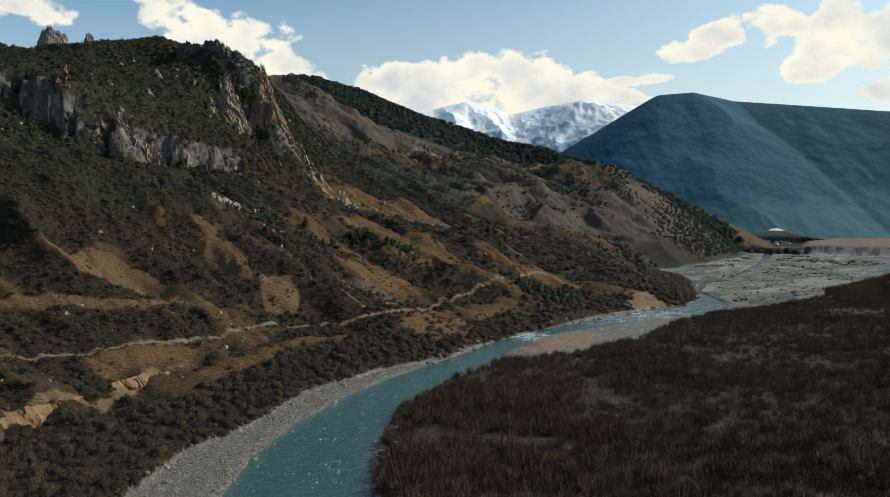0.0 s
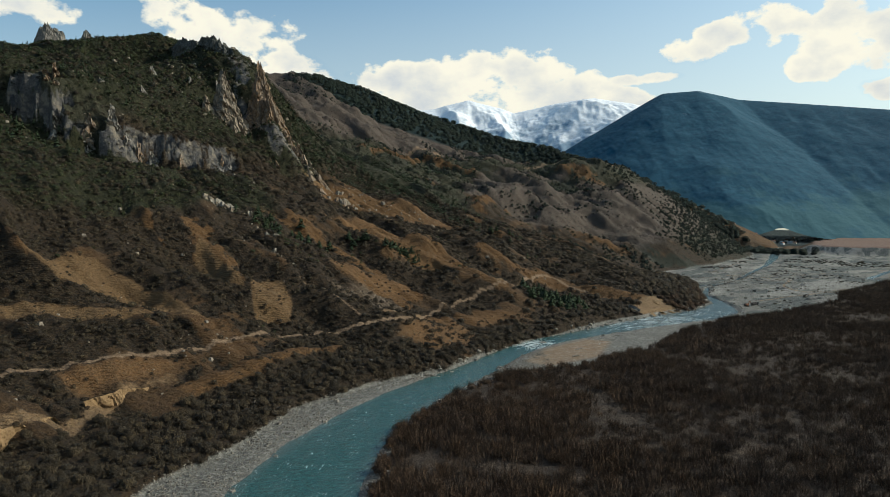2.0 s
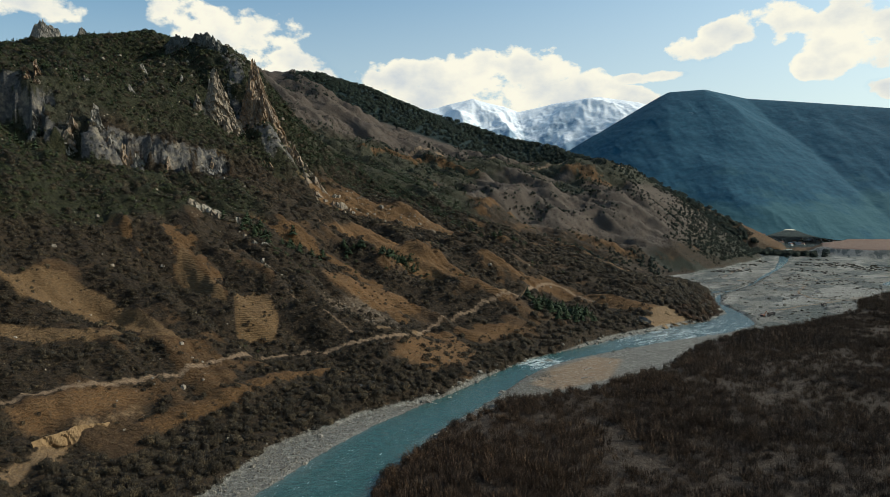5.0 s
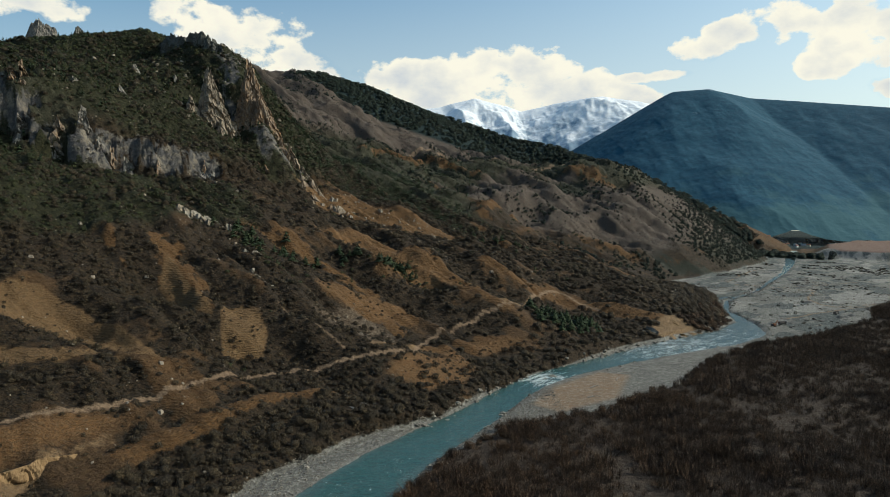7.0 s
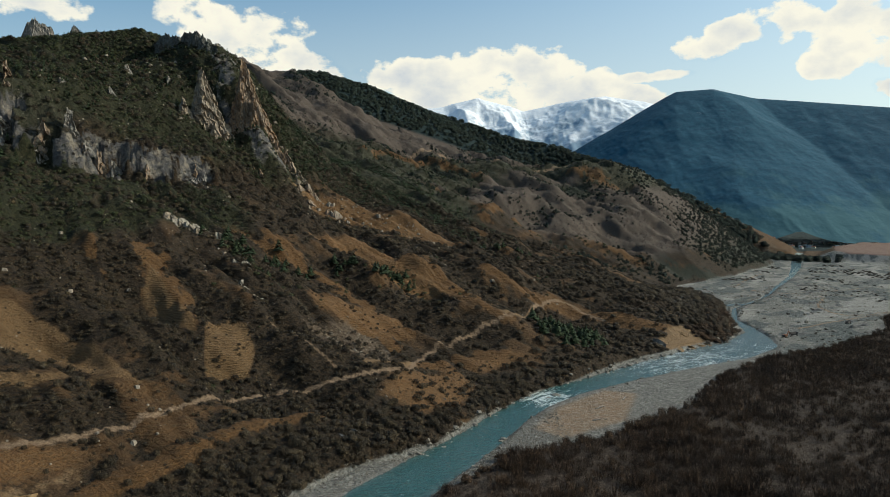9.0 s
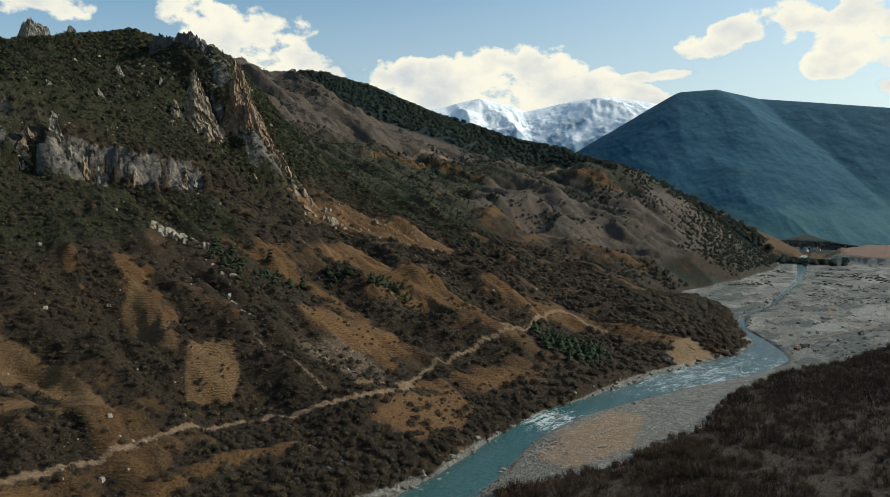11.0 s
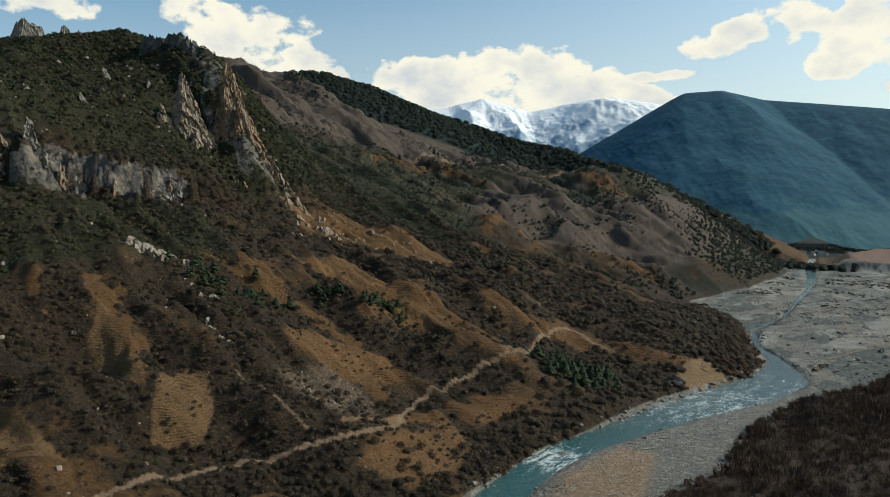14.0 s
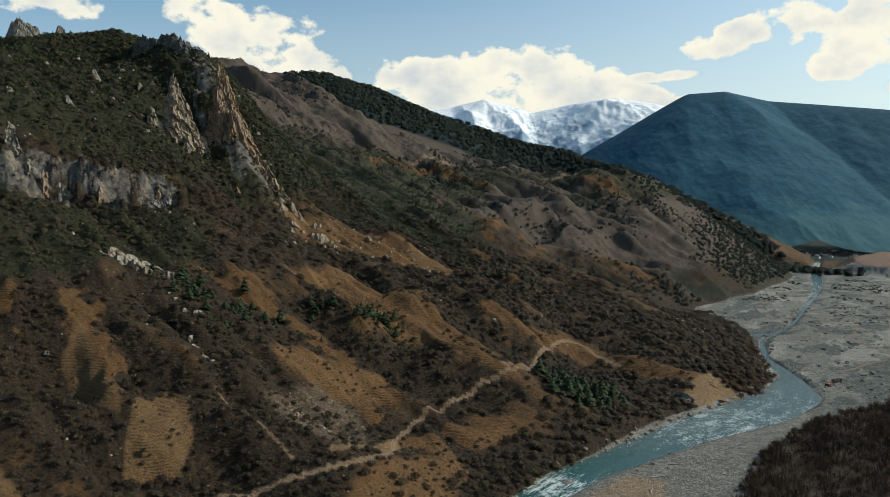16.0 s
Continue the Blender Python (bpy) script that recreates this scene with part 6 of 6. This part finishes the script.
def build_truck(x, y, turn, label):
    root = new("dump_truck")
    part("chassis", block(1.1, 7.6, 0.35, (0, 0, 0.75)), PAINT_DARK, root)
    cab = part("cab", block(2.4, 1.9, 2.0, (0, 2.9, 1.05), 0.15, 0.94), PAINT_DARK, root)
    part("windscreen", block(2.0, 0.06, 0.8, (0, 3.83, 2.0)), GLASS, cab)
    for s in (-1, 1):
        part("headlight", block(0.35, 0.06, 0.2, (s * 0.85, 3.86, 1.2)), STEEL, cab)
    bed = part("tipper_bed", block(2.5, 5.2, 0.25, (0, -1.0, 1.2)), STEEL, root, "dusty steel tipper bed")
    for s in (-1.2, 1.2):
        part("bed_side", block(0.12, 5.2, 1.2, (s, -1.0, 1.45)), STEEL, bed)
    part("bed_front", block(2.4, 0.12, 1.5, (0, 1.6, 1.45)), STEEL, bed)
    part("tailgate", block(2.4, 0.12, 1.1, (0, -3.6, 1.45)), STEEL, bed)
    part("gravel_load", block(2.2, 4.8, 0.7, (0, -1.0, 1.46), 0.3, 0.6), STONE, bed, "heaped grey gravel")
    for yy in (2.8, -1.5, -2.8):
        for s in (-1.05, 1.05):
            wheel = part("wheel", rod((s - 0.2, yy, 0.52), (s + 0.2, yy, 0.52), 0.52, 0.52, 14), RUBBER, root)
            part("rim", rod((s - 0.22, yy, 0.52), (s + 0.22, yy, 0.52), 0.26, 0.26, 10), STEEL, wheel)
    root.matrix_basis = pose(x, y, height(x, y), 0, 0, turn)
    tagged(root, label, "dump truck", "gravel trucks")


build_excavator(295, 668, -60)
build_truck(309, 683, -70, "dark dump truck waiting beside the excavator")
build_truck(391, 745, -50, "dark dump truck driving on the gravel track")


def build_spoil(x, y, length, wide, tall, turn, seed):
    """A heap of dug gravel."""
    u, v = np.meshgrid(np.linspace(-1, 1, 40), np.linspace(-1, 1, 16))
    r = np.clip(1 - np.sqrt(np.abs(u) ** 2.2 + np.abs(v) ** 2), 0, 1)
    a = radians(turn)
    px, py = x + u * length / 2 * math.cos(a) - v * wide / 2 * math.sin(a), y + u * length / 2 * math.sin(a) + v * wide / 2 * math.cos(a)
    z = land(px, py) - 0.3 + r * tall * (1 + fbm(px / 4, py / 4, 4, 0.5, seed))
    ob = sheet("spoil_mound", px, py, z, WET_GRAVEL)
    tagged(ob, "dark wet mound of dug gravel on the flats", "spoil mound", "spoil mounds")


WET_GRAVEL = material("wet_gravel", [(0.055, 0.055, 0.052), (0.035, 0.036, 0.036), (0.085, 0.082, 0.075)], 0.5, 0.8, 0.6)
for k, (hx, hy, hl, hw, ht, turn) in enumerate([(300, 682, 16, 8, 2.2, 40), (322, 690, 30, 6, 1.6, 30), (352, 705, 24, 7, 1.8, 25), (384, 722, 18, 9, 2.8, 20), (400, 735, 12, 8, 2.4, 10), (350, 905, 30, 5, 1.6, 10), (420, 850, 20, 10, 1.8, 40),
                                                (470, 900, 26, 9, 1.5, 60), (400, 1000, 40, 9, 2.0, 30), (520, 1050, 50, 9, 2.0, 40), (470, 1180, 60, 10, 2.6, 35), (600, 1250, 70, 12, 2.6, 45), (560, 1150, 50, 9, 2.2, 20)]):
    build_spoil(hx, hy, hl, hw, ht, turn, 200 + k)


def build_driftwood(x, y, turn, length, seed):
    g = random.Random(seed)
    root = new("driftwood_log")
    part("trunk", rod((-length / 2, 0, 0.3), (length / 2, 0.4, 0.5), 0.35, 0.16, 8), DRY_WOOD, root)
    for _ in range(5):
        s = g.uniform(-0.3, 0.5) * length
        part("branch", rod((s, 0.1, 0.4), (s + g.uniform(0.5, 2.2), g.uniform(-2.2, 2.2), g.uniform(0.6, 1.6)), 0.13, 0.04, 5), DRY_WOOD, root)
    root.matrix_basis = pose(x, y, height(x, y), 0, 0, turn)
    tagged(root, "bleached driftwood log stranded on the gravel bar", "driftwood", "stranded logs")


DRY_WOOD = material("bleached_wood", [(0.30, 0.27, 0.23), (0.22, 0.19, 0.16), (0.36, 0.33, 0.29)], 1.5, 0.9, 0.4)
for lx, ly, turn, length in ((118, 483, 15, 8), (110, 465, 60, 5), (130, 500, -20, 4), (92, 445, 30, 4), (100, 420, -35, 5), (86, 424, 10, 3.5)):
    build_driftwood(lx, ly, turn, length, int(lx))


# ---------------------------------------------------------------- the village up the valley
PLASTER = [simple("white_plaster", (0.62, 0.60, 0.56), 0.9), simple("grey_plaster", (0.36, 0.36, 0.36), 0.9), simple("cream_plaster", (0.5, 0.44, 0.34), 0.9)]
TILE = [simple("red_roof_tile", (0.20, 0.09, 0.06), 0.9), simple("grey_sheet_roof", (0.30, 0.32, 0.34), 0.5)]
DARK_PANE = simple("dark_window_pane", (0.03, 0.04, 0.05), 0.2)


def house(wall_mat, roof_mat, long, deep, tall, label):
    root = new("village_house")
    wall = part("wall", block(long, deep, tall), wall_mat, root)
    bm = bmesh.new()
    o, r = 0.5, 0.32 * deep
    v = [bm.verts.new(p) for p in ((-long / 2 - o, -deep / 2 - o, tall), (long / 2 + o, -deep / 2 - o, tall), (long / 2 + o, deep / 2 + o, tall), (-long / 2 - o, deep / 2 + o, tall),
                                   (-long / 2 - o, 0, tall + r), (long / 2 + o, 0, tall + r))]
    for f in ((0, 1, 5, 4), (2, 3, 4, 5), (0, 4, 3), (1, 2, 5), (3, 2, 1, 0)):
        bm.faces.new([v[i] for i in f])
    part("roof", bm, roof_mat, root)
    for k in range(3):
        part("window", block(1.1, 0.12, 1.3, (-long / 3 + k * long / 3, -deep / 2, tall * 0.55)), DARK_PANE, wall)
    return tagged(root, label, "house", "village houses")


def build_village():
    g = np.random.default_rng(55)
    models = [house(PLASTER[0], TILE[1], 14, 9, 6, "white plastered house with a grey sheet roof"), house(PLASTER[2], TILE[0], 12, 9, 6, "cream house with a red tiled roof"),
              house(PLASTER[1], TILE[1], 20, 11, 5, "long grey shed with a metal roof"), house(PLASTER[0], TILE[0], 11, 10, 7, "white two-storey house with a red tiled roof")]
    x, y = g.uniform(1050, 2050, 600), g.uniform(2500, 3000, 600)
    free = (np.abs(x - 15) < 0.68 * y) & (within(x, y, TERRACE) < -25)
    x, y = x[free][:90], y[free][:90]
    z = land(x, y) - 0.4
    for k in range(len(x)):
        m = pose(x[k], y[k], z[k], 0, 0, g.uniform(0, 180))
        if k < 4:
            models[k].matrix_basis = m
        else:
            copy_thing(models[int(g.integers(0, 4))], m)


build_village()
